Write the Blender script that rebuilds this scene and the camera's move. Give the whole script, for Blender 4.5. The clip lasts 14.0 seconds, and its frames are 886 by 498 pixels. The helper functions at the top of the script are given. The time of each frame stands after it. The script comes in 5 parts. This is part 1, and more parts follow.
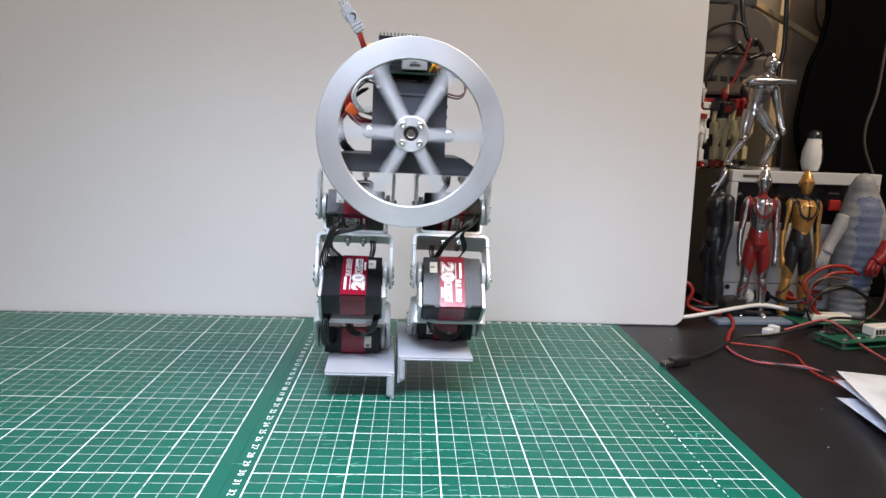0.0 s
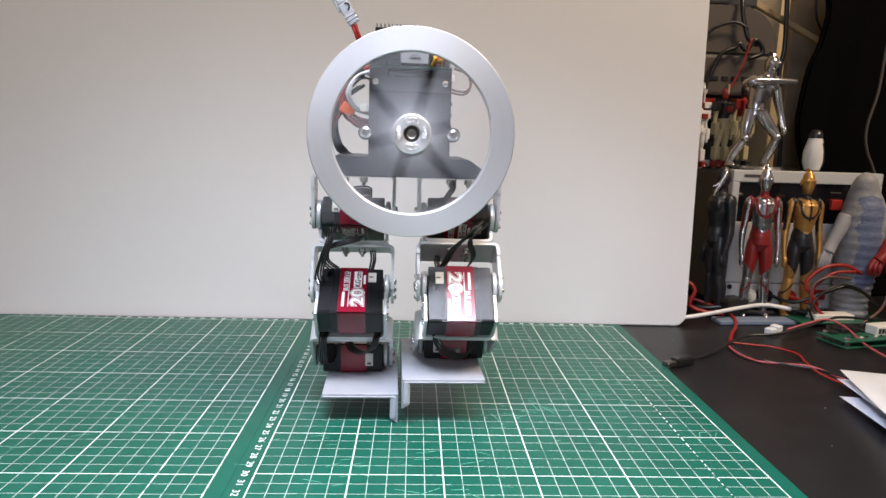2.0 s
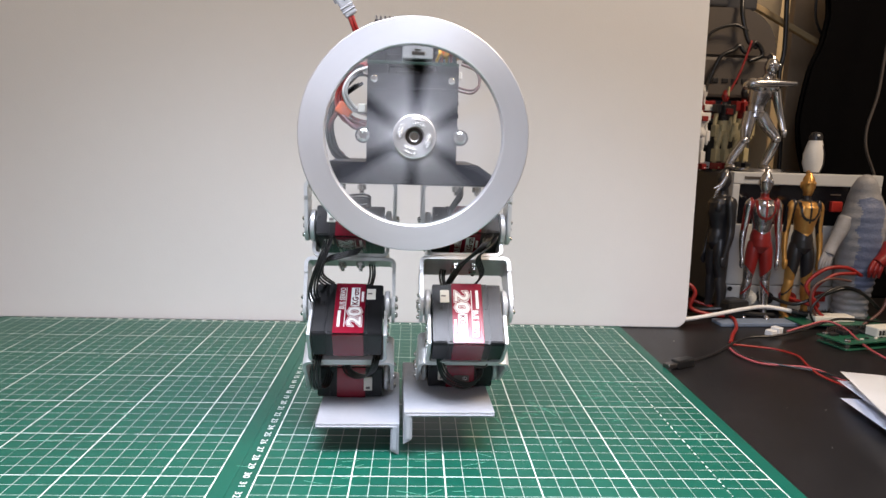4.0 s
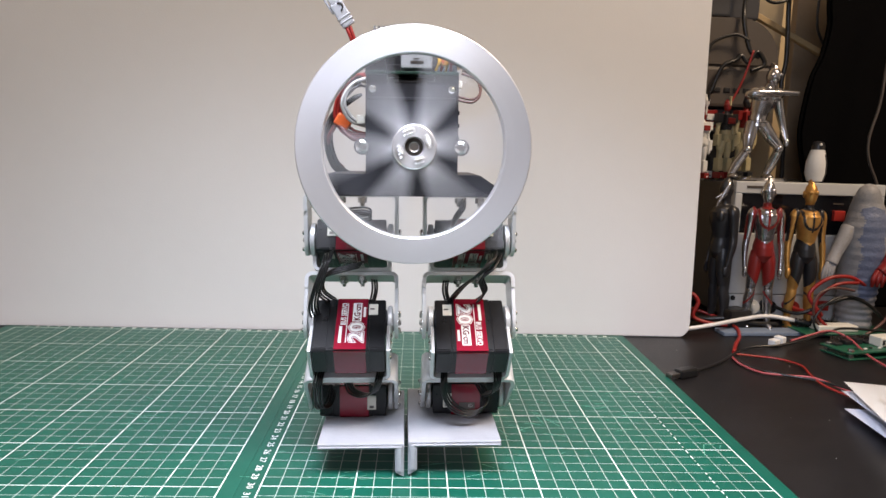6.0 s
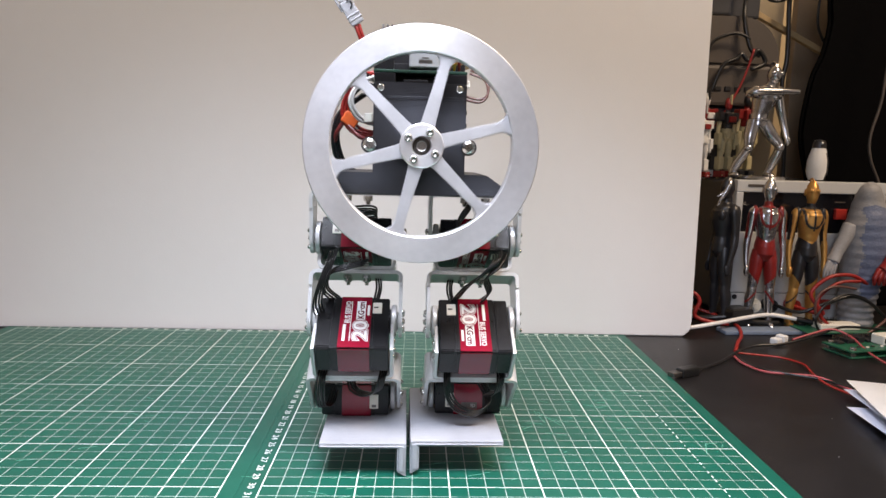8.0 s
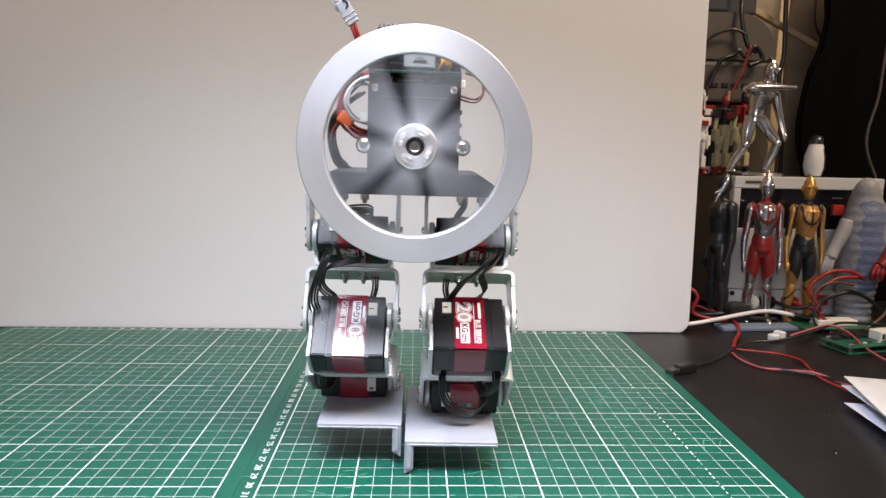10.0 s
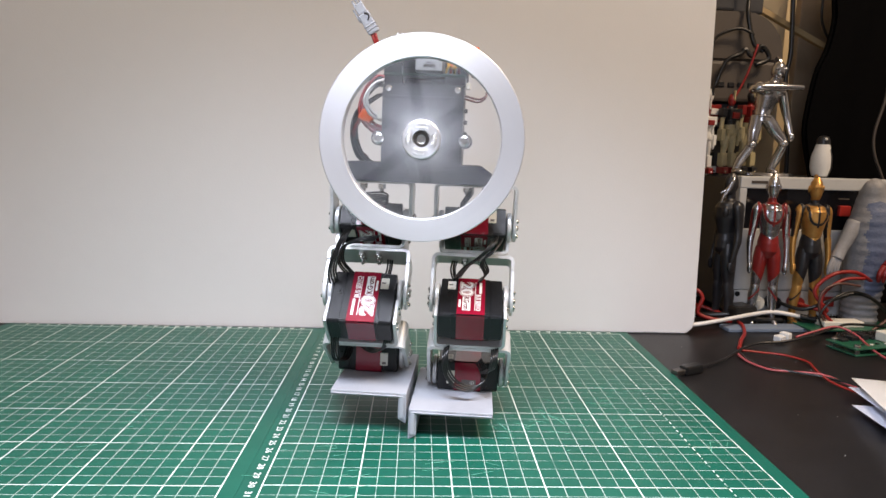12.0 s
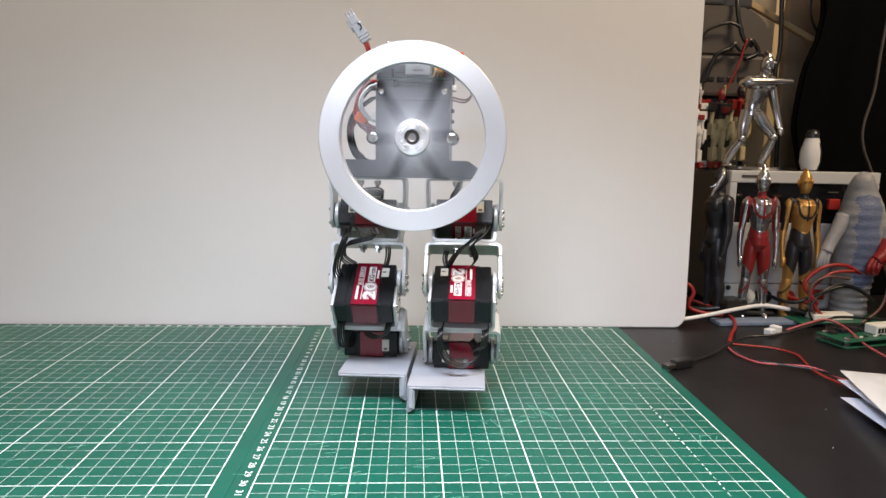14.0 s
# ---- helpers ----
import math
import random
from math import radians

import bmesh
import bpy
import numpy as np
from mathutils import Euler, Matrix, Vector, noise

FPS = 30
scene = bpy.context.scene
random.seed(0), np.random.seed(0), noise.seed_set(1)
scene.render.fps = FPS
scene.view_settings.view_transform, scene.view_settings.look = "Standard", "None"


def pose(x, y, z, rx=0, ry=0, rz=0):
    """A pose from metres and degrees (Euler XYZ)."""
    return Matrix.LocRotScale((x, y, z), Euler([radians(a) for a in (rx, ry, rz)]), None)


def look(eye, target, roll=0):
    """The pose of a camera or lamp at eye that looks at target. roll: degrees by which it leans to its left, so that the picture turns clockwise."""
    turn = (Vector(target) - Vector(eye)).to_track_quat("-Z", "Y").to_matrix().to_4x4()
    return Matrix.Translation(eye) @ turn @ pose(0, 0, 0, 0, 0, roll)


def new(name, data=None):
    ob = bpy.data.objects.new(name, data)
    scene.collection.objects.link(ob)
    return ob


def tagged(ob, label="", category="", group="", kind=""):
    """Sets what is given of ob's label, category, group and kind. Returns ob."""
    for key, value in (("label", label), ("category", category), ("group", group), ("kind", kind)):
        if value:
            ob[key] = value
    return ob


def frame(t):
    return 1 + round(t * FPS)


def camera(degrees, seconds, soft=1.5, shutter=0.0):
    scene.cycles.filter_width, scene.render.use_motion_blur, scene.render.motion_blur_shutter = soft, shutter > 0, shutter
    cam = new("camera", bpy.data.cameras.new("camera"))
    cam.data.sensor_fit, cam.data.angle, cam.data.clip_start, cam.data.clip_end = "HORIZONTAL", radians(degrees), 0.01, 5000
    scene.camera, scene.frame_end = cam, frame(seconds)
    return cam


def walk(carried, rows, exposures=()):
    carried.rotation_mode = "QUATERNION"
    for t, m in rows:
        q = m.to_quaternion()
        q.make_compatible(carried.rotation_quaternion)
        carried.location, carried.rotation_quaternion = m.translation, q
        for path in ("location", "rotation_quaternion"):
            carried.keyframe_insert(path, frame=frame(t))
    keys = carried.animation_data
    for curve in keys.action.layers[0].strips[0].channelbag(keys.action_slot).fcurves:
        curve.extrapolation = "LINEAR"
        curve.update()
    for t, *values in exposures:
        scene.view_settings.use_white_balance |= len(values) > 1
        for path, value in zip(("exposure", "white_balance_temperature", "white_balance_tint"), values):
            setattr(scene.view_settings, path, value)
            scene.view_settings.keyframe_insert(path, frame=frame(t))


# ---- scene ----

SECONDS = 14.0
cam = camera(67.0, SECONDS, soft=1.5, shutter=0.7)
walk(cam, [
    (0, pose(0.0812, -0.6342, 0.1800, 80.41, -2.05, -2.40)),
    (0.5, pose(0.0818, -0.6337, 0.1785, 80.65, -1.92, -2.37)),
    (1, pose(0.0818, -0.6337, 0.1776, 80.72, -1.70, -2.37)),
    (1.5, pose(0.0816, -0.6341, 0.1774, 80.70, -1.69, -2.31)),
    (2, pose(0.0811, -0.6350, 0.1784, 80.66, -1.74, -2.30)),
    (2.5, pose(0.0813, -0.6342, 0.1777, 80.70, -1.64, -2.36)),
    (3, pose(0.0808, -0.6347, 0.1777, 80.62, -1.67, -2.35)),
    (5.5, pose(0.0801, -0.6374, 0.1808, 81.34, -1.74, -2.17)),
    (6, pose(0.0799, -0.6372, 0.1808, 81.45, -1.69, -2.08)),
    (6.5, pose(0.0795, -0.6373, 0.1809, 81.63, -1.54, -2.03)),
    (7, pose(0.0795, -0.6363, 0.1799, 81.68, -1.48, -1.97)),
    (7.5, pose(0.0801, -0.6366, 0.1801, 81.61, -1.50, -1.93)),
    (8, pose(0.0800, -0.6365, 0.1797, 81.50, -1.50, -2.03)),
    (10.5, pose(0.0814, -0.6361, 0.1804, 81.26, -1.17, -2.21)),
    (11, pose(0.0815, -0.6356, 0.1802, 81.25, -1.19, -2.27)),
    (11.5, pose(0.0777, -0.6337, 0.1807, 81.26, -1.22, -2.19)),
    (12, pose(0.0788, -0.6322, 0.1789, 81.23, -1.52, -2.01)),
    (12.5, pose(0.0799, -0.6332, 0.1784, 81.02, -1.57, -2.12)),
    (13, pose(0.0806, -0.6337, 0.1787, 80.82, -1.47, -2.19)),
    (13.5, pose(0.0811, -0.6335, 0.1809, 80.82, -1.21, -2.35)),
    (14, pose(0.0820, -0.6330, 0.1800, 80.88, -1.09, -2.53)),
], exposures=[(0, 0.0, 6060, 20), (1.5, 0.0, 6300, 22), (3, 0.0, 6420, 22), (5.5, 0.0, 6520, 23), (8, 0.0, 6520, 23), (11, 0.0, 6520, 23), (14, 0.0, 6520, 20)])

# ---- light: overhead desk lamp, unseen warm and cool area lamps, dim room ----
world = bpy.data.worlds.new("room_air")
scene.world = world
world.use_nodes = True
world.node_tree.nodes["Background"].inputs[0].default_value = (0.9, 0.93, 1.0, 1)
world.node_tree.nodes["Background"].inputs[1].default_value = 0.12


def area_lamp(name, eye, target, sx, sy, watts, colour, spread=180.0):
    data = bpy.data.lights.new(name, "AREA")
    data.shape, data.size, data.size_y, data.energy, data.color = "RECTANGLE", sx, sy, watts, colour
    data.spread = radians(spread)
    ob = new(name, data)
    ob.matrix_world = look(eye, target)
    return ob


area_lamp("desk_lamp_light", (0.07, -0.500, 0.62), (0.085, -0.458, 0.0), 0.44, 0.185, 4.85, (0.79, 0.905, 1.0), 102)
# unseen warm source at the right, placed to warm the board's upper right
area_lamp("warm_lamp_light", (0.95, -0.62, 1.50), (0.25, 0.0, 0.3), 0.45, 0.45, 24.0, (1.0, 0.805, 0.53))
# unseen cool source, added to brighten the wheel and cool the board's left
area_lamp("cool_left_light", (-0.95, -3.36, 1.05), (0.0, -0.3, 0.15), 0.9, 1.1, 29.0, (0.76, 0.87, 1.0))


# ---- materials ----
def material(name, colour, rough=0.5, metal=0.0, vary=0.12, grain=60.0, bump=0.0, bump_scale=400.0,
             tint=None, spec=0.5, stretch=(1, 1, 1), coat=0.0):
    """A surface with colour variation at two scales, uneven gloss and fine relief."""
    m = bpy.data.materials.new(name)
    m.use_nodes = True
    nt = m.node_tree
    b = nt.nodes["Principled BSDF"]
    b.inputs["Metallic"].default_value = metal
    b.inputs["Specular IOR Level"].default_value = spec
    b.inputs["Coat Weight"].default_value = coat
    co = nt.nodes.new("ShaderNodeTexCoord")
    mp = nt.nodes.new("ShaderNodeMapping")
    mp.inputs["Scale"].default_value = stretch
    nt.links.new(co.outputs["Object"], mp.inputs[0])
    n1 = nt.nodes.new("ShaderNodeTexNoise")
    n1.inputs["Scale"].default_value, n1.inputs["Detail"].default_value = grain, 6
    n2 = nt.nodes.new("ShaderNodeTexNoise")
    n2.inputs["Scale"].default_value, n2.inputs["Detail"].default_value = grain * 9, 3
    nt.links.new(mp.outputs[0], n1.inputs[0])
    nt.links.new(mp.outputs[0], n2.inputs[0])
    add = nt.nodes.new("ShaderNodeMath")
    add.operation = "MULTIPLY_ADD"
    add.inputs[1].default_value = 0.4
    nt.links.new(n2.outputs[0], add.inputs[0])
    nt.links.new(n1.outputs[0], add.inputs[2])
    ramp = nt.nodes.new("ShaderNodeValToRGB")
    lo = tint or tuple(c * (1 - vary) for c in colour)
    hi = tuple(min(1, c * (1 + vary)) for c in colour)
    ramp.color_ramp.elements[0].position, ramp.color_ramp.elements[1].position = 0.4, 1.0
    ramp.color_ramp.elements[0].color, ramp.color_ramp.elements[1].color = (*lo, 1), (*hi, 1)
    nt.links.new(add.outputs[0], ramp.inputs[0])
    nt.links.new(ramp.outputs[0], b.inputs["Base Color"])
    rr = nt.nodes.new("ShaderNodeMapRange")
    rr.inputs["To Min"].default_value, rr.inputs["To Max"].default_value = rough * 0.85, min(1, rough * 1.15)
    nt.links.new(n1.outputs[0], rr.inputs[0])
    nt.links.new(rr.outputs[0], b.inputs["Roughness"])
    if bump:
        n3 = nt.nodes.new("ShaderNodeTexNoise")
        n3.inputs["Scale"].default_value, n3.inputs["Detail"].default_value = bump_scale, 3
        nt.links.new(mp.outputs[0], n3.inputs[0])
        bp = nt.nodes.new("ShaderNodeBump")
        bp.inputs["Strength"].default_value, bp.inputs["Distance"].default_value = bump, 0.001
        nt.links.new(n3.outputs[0], bp.inputs["Height"])
        nt.links.new(bp.outputs[0], b.inputs["Normal"])
    return m


def mat_surface(name):
    """Green cutting mat with a printed centimetre grid: thin lines, a bold line every five, worn by cuts."""
    m = material(name, (0.0012, 0.079, 0.051), 0.38, vary=0.15, grain=25, bump=0.05, bump_scale=1500, spec=0.33)
    nt = m.node_tree
    b = nt.nodes["Principled BSDF"]
    base = b.inputs["Base Color"].links[0].from_socket
    co = nt.nodes.new("ShaderNodeTexCoord")
    sep = nt.nodes.new("ShaderNodeSeparateXYZ")
    nt.links.new(co.outputs["Object"], sep.inputs[0])

    def math_node(op, a, bb=None, c=None):
        n = nt.nodes.new("ShaderNodeMath")
        n.operation = op
        for i, v in enumerate((a, bb, c)):
            if v is None:
                continue
            if isinstance(v, (int, float)):
                n.inputs[i].default_value = v
            else:
                nt.links.new(v, n.inputs[i])
        return n.outputs[0]

    x, y = sep.outputs[0], sep.outputs[1]

    def lines(v, step, half, offset=0.0):
        d = math_node("PINGPONG", math_node("ADD", v, 5.0 + offset), step / 2)
        edge = math_node("SUBTRACT", d, 0.0)
        return math_node("LESS_THAN", edge, half)

    thin = math_node("MAXIMUM", lines(x, 0.01, 0.00019), lines(y, 0.01, 0.00019))
    bold = math_node("MAXIMUM", lines(x, 0.05, 0.00036), lines(y, 0.05, 0.00036))
    rim_a = math_node("LESS_THAN", math_node("ABSOLUTE", x), 0.00036)
    rim_b = math_node("LESS_THAN", math_node("ABSOLUTE", math_node("SUBTRACT", x, 0.28)), 0.00036)
    bold = math_node("MAXIMUM", bold, math_node("MAXIMUM", rim_a, rim_b))
    inside = math_node("MULTIPLY", math_node("GREATER_THAN", x, -0.0004), math_node("LESS_THAN", x, 0.2804))
    inside = math_node("MULTIPLY", inside, math_node("LESS_THAN", y, 0.0004))
    wear = nt.nodes.new("ShaderNodeTexNoise")
    wear.inputs["Scale"].default_value, wear.inputs["Detail"].default_value = 90, 5
    nt.links.new(co.outputs["Object"], wear.inputs[0])
    worn = nt.nodes.new("ShaderNodeMapRange")
    worn.inputs["From Min"].default_value, worn.inputs["From Max"].default_value = 0.32, 0.44
    worn.inputs["To Min"].default_value = 0.25
    nt.links.new(wear.outputs[0], worn.inputs[0])
    ink = math_node("MULTIPLY", math_node("MAXIMUM", math_node("MULTIPLY", thin, 0.62), bold), inside)
    ink = math_node("MULTIPLY", ink, worn.outputs[0])
    mix = nt.nodes.new("ShaderNodeMix")
    mix.data_type = "RGBA"
    nt.links.new(ink, mix.inputs[0])
    nt.links.new(base, mix.inputs[6])
    mix.inputs[7].default_value = (0.66, 0.72, 0.66, 1)
    nt.links.new(mix.outputs[2], b.inputs["Base Color"])
    return m


def printed_plastic(name, colour, rough, layer, ribs=0.35, fine=420, wobble=0.6):
    """Plastic built up in fine layers: a ribbed relief and a slightly uneven colour."""
    m = material(name, colour, rough, vary=0.1, grain=45, bump=0.0)
    nt = m.node_tree
    co = nt.nodes.new("ShaderNodeTexCoord")
    wave = nt.nodes.new("ShaderNodeTexWave")
    wave.bands_direction = layer
    wave.inputs["Scale"].default_value = fine
    wave.inputs["Distortion"].default_value = wobble
    wave.inputs["Detail Scale"].default_value = 30
    nt.links.new(co.outputs["Object"], wave.inputs[0])
    bp = nt.nodes.new("ShaderNodeBump")
    bp.inputs["Strength"].default_value, bp.inputs["Distance"].default_value = ribs, 0.0004
    nt.links.new(wave.outputs[1], bp.inputs["Height"])
    nt.links.new(bp.outputs[0], nt.nodes["Principled BSDF"].inputs["Normal"])
    return m


M_DESK = material("black_desk_laminate", (0.010, 0.009, 0.009), 0.36, vary=0.3, grain=18, bump=0.1, bump_scale=900, spec=0.30)
M_BOARD = material("white_foam_board", (0.72, 0.71, 0.70), 0.8, vary=0.02, grain=8, bump=0.10, bump_scale=600)
M_INK = material("white_print", (0.70, 0.74, 0.70), 0.6, vary=0.1, grain=300)
M_BLACK = material("black_servo_plastic", (0.010, 0.010, 0.011), 0.29, vary=0.25, grain=80, bump=0.12, bump_scale=2500, spec=0.32)
M_RED = material("red_servo_label", (0.21, 0.006, 0.020), 0.18, vary=0.08, grain=60, spec=0.58)
M_REDINK = material("dark_red_print", (0.10, 0.004, 0.010), 0.25, vary=0.05, grain=200)
M_LABEL = material("white_label_print", (0.80, 0.80, 0.78), 0.2, vary=0.04, grain=200)
M_ALU = material("anodised_aluminium", (0.60, 0.605, 0.60), 0.32, metal=0.25, vary=0.07, grain=60, bump=0.08, bump_scale=1500)
M_WHEEL = material("turned_aluminium", (0.88, 0.88, 0.89), 0.38, metal=0.85, vary=0.13, grain=28, bump=0.015, bump_scale=1200)
aniso = M_WHEEL.node_tree.nodes.new("ShaderNodeTangent")
aniso.direction_type, aniso.axis = "RADIAL", "Y"
M_WHEEL.node_tree.links.new(aniso.outputs[0], M_WHEEL.node_tree.nodes["Principled BSDF"].inputs["Tangent"])
M_WHEEL.node_tree.nodes["Principled BSDF"].inputs["Anisotropic"].default_value = 0.45
M_WHEEL.node_tree.nodes["Principled BSDF"].inputs["Anisotropic Rotation"].default_value = 0.25
M_SPOKE = material("cast_aluminium", (0.70, 0.71, 0.73), 0.46, metal=0.85, vary=0.08, grain=50, bump=0.03, bump_scale=900)
M_STEEL = material("steel_screw", (0.62, 0.62, 0.60), 0.25, metal=1.0, vary=0.1, grain=300)
M_DARKSTEEL = material("dark_bore", (0.13, 0.12, 0.11), 0.35, metal=0.9, vary=0.2, grain=200)
M_FOOT = printed_plastic("light_grey_printed_plastic", (0.375, 0.39, 0.425), 0.42, "Y", 0.9, 150, 2.0)
M_TORSO = printed_plastic("dark_grey_printed_plastic", (0.040, 0.042, 0.050), 0.46, "Z", 0.12)
M_CHIPDARK = material("dark_clip_plastic", (0.014, 0.014, 0.016), 0.4, vary=0.2, grain=200)
M_WIRE = material("black_wire", (0.010, 0.010, 0.010), 0.32, vary=0.2, grain=100)
M_WIRE_RED = material("red_wire", (0.25, 0.014, 0.010), 0.4, vary=0.15, grain=100)
M_WIRE_WHITE = material("white_wire", (0.66, 0.65, 0.62), 0.45, vary=0.08, grain=100)
M_WIRE_PINK = material("faded_red_wire", (0.36, 0.07, 0.075), 0.45, vary=0.15, grain=100)
M_CONN = material("ivory_connector", (0.66, 0.64, 0.56), 0.45, vary=0.06, grain=150)
M_CLEAR = material("milky_plug_plastic", (0.50, 0.51, 0.53), 0.22, vary=0.1, grain=120, coat=0.3)
M_CLEAR.node_tree.nodes["Principled BSDF"].inputs["Transmission Weight"].default_value = 0.35
M_PCB = material("green_circuit_board", (0.010, 0.085, 0.045), 0.35, vary=0.25, grain=150)
M_PCBDARK = material("dark_green_circuit_board", (0.004, 0.030, 0.018), 0.4, vary=0.3, grain=150)
M_YELLOW = material("yellow_tape", (0.75, 0.42, 0.02), 0.4, vary=0.1, grain=60)
M_ORANGE = material("orange_plastic", (0.65, 0.11, 0.02), 0.4, vary=0.12, grain=80)
M_GOLDPIN = material("gilt_brass", (0.75, 0.45, 0.10), 0.3, metal=0.9, vary=0.12, grain=150)
M_MAT_R = mat_surface("green_mat_print")


# ---- mesh builders ----
def add_box(bm, x0, x1, y0, y1, z0, z1, bevel=0.0, seg=2, m=None):
    """A box with rounded edges, added to bm."""
    t = bmesh.new()
    bmesh.ops.create_cube(t, size=1)
    for v in t.verts:
        v.co = Vector(((x0 + x1) / 2 + v.co.x * (x1 - x0), (y0 + y1) / 2 + v.co.y * (y1 - y0), (z0 + z1) / 2 + v.co.z * (z1 - z0)))
    if bevel:
        bmesh.ops.bevel(t, geom=t.edges[:], offset=bevel, segments=seg, affect="EDGES", profile=0.6)
    return merge(bm, t, m)


def merge(bm, t, m=None):
    if m is not None:
        t.transform(m)
    tmp = bpy.data.meshes.new("tmp")
    t.to_mesh(tmp)
    t.free()
    bm.from_mesh(tmp)
    bpy.data.meshes.remove(tmp)
    return bm


def add_lathe(bm, profile, seg=40, m=None, closed=False):
    """Turn a profile of (radius, height) pairs about the z axis."""
    t = bmesh.new()
    rings = []
    for r, h in profile:
        if r < 1e-6:
            rings.append([t.verts.new((0, 0, h))])
        else:
            rings.append([t.verts.new((r * math.cos(2 * math.pi * i / seg), r * math.sin(2 * math.pi * i / seg), h)) for i in range(seg)])
    pairs = list(zip(rings, rings[1:]))
    if closed:
        pairs.append((rings[-1], rings[0]))
    for a, b in pairs:
        for i in range(seg):
            j = (i + 1) % seg
            if len(a) == 1 and len(b) == 1:
                continue
            if len(a) == 1:
                f = t.faces.new((a[0], b[j], b[i]))
            elif len(b) == 1:
                f = t.faces.new((a[i], a[j], b[0]))
            else:
                f = t.faces.new((a[i], a[j], b[j], b[i]))
            f.smooth = True
    bmesh.ops.recalc_face_normals(t, faces=t.faces[:])
    return merge(bm, t, m)


def add_prism(bm, outline, z0, z1, bevel=0.0, m=None):
    """Extrude an outline of (x, y) pairs from z0 to z1."""
    t = bmesh.new()
    face = t.faces.new([t.verts.new((x, y, z0)) for x, y in outline])
    made = bmesh.ops.extrude_face_region(t, geom=[face])
    for v in made["geom"]:
        if isinstance(v, bmesh.types.BMVert):
            v.co.z = z1
    bmesh.ops.recalc_face_normals(t, faces=t.faces[:])
    if bevel:
        bmesh.ops.bevel(t, geom=t.edges[:], offset=bevel, segments=2, affect="EDGES")
    return merge(bm, t, m)


def smooth_path(points, steps=6):
    pts = [Vector(p) for p in points]
    out = []
    for i in range(len(pts) - 1):
        p0, p1, p2, p3 = pts[max(i - 1, 0)], pts[i], pts[i + 1], pts[min(i + 2, len(pts) - 1)]
        for k in range(steps):
            s = k / steps
            out.append(0.5 * ((2 * p1) + (p2 - p0) * s + (2 * p0 - 5 * p1 + 4 * p2 - p3) * s * s + (3 * p1 - p0 - 3 * p2 + p3) * s ** 3))
    return out + [pts[-1]]


def add_tube(bm, points, r, seg=8, steps=6):
    """A round wire or limb along a smooth path; r is one radius or one for each point."""
    path = smooth_path(points, steps)
    radii = [r] * len(path) if isinstance(r, (int, float)) else [
        r[min(i // steps, len(r) - 1)] + (r[min(i // steps + 1, len(r) - 1)] - r[min(i // steps, len(r) - 1)]) * (i % steps) / steps for i in range(len(path))]
    rings = []
    side = None
    for i, p in enumerate(path):
        d = (path[min(i + 1, len(path) - 1)] - path[max(i - 1, 0)]).normalized()
        if side is None:
            side = d.orthogonal().normalized()
        side = (side - d * side.dot(d)).normalized()
        up = d.cross(side)
        rings.append([bm.verts.new(p + radii[i] * (math.cos(2 * math.pi * k / seg) * side + math.sin(2 * math.pi * k / seg) * up)) for k in range(seg)])
    for a, b in zip(rings, rings[1:]):
        for k in range(seg):
            f = bm.faces.new((a[k], a[(k + 1) % seg], b[(k + 1) % seg], b[k]))
            f.smooth = True
    bm.faces.new(rings[0][::-1])
    bm.faces.new(rings[-1])
    return bm


def add_ball(bm, c, rx, ry, rz, m=None, seg=16):
    t = bmesh.new()
    bmesh.ops.create_uvsphere(t, u_segments=seg, v_segments=seg // 2 + 2, radius=1)
    for v in t.verts:
        v.co = Vector((c[0] + v.co.x * rx, c[1] + v.co.y * ry, c[2] + v.co.z * rz))
    for f in t.faces:
        f.smooth = True
    return merge(bm, t, m)


def part(name, bm, mat, parent=None, label="", m=None):
    """Link a bmesh as one mesh object, under a thing or under a part."""
    for e in bm.edges:
        if len(e.link_faces) == 2 and e.calc_face_angle(0) > 0.55:
            e.smooth = False
    me = bpy.data.meshes.new(name)
    bm.to_mesh(me)
    bm.free()
    mats = mat if isinstance(mat, (list, tuple)) else [mat]
    for x in mats:
        me.materials.append(x)
    ob = new(name, me)
    if parent is not None:
        ob.parent = parent
    if m is not None:
        ob.matrix_basis = m
    if label:
        tagged(ob, label)
    return ob


def thing(name, label, category, m=None, group="", kind=""):
    ob = new(name)
    ob.empty_display_size = 0.01
    if m is not None:
        ob.matrix_basis = m
    return tagged(ob, label, category, group, kind)


def lettering(name, text, size, mat, parent, m, depth=0.00012, label="", align="CENTER", narrow=1.0, bold=0.0):
    cu = bpy.data.curves.new(name, "FONT")
    cu.body, cu.size, cu.align_x, cu.align_y, cu.extrude, cu.resolution_u, cu.offset = text, size, align, "CENTER", depth, 2, bold
    tmp = new("tmp_text", cu)
    me = bpy.data.meshes.new_from_object(tmp.evaluated_get(bpy.context.evaluated_depsgraph_get()))
    bpy.data.objects.remove(tmp)
    me.transform(Matrix.Diagonal((narrow, 1, 1, 1)))
    me.materials.clear()
    me.materials.append(mat)
    me.name = name
    ob = new(name, me)
    ob.parent = parent
    ob.matrix_basis = m
    if label:
        tagged(ob, label)
    return ob


YM = pose(0, 0, 0, 90, 0, 0)       # z axis turned to -y

# ---- the large structure ----
bm = bmesh.new()
add_box(bm, -1.2, 1.5, -0.95, 0.62, -0.032, -0.0022, 0.002)
desk = part("desk", bm, M_DESK)
tagged(desk, "black laminate desk top under the cutting mats", "desk", kind="structure")

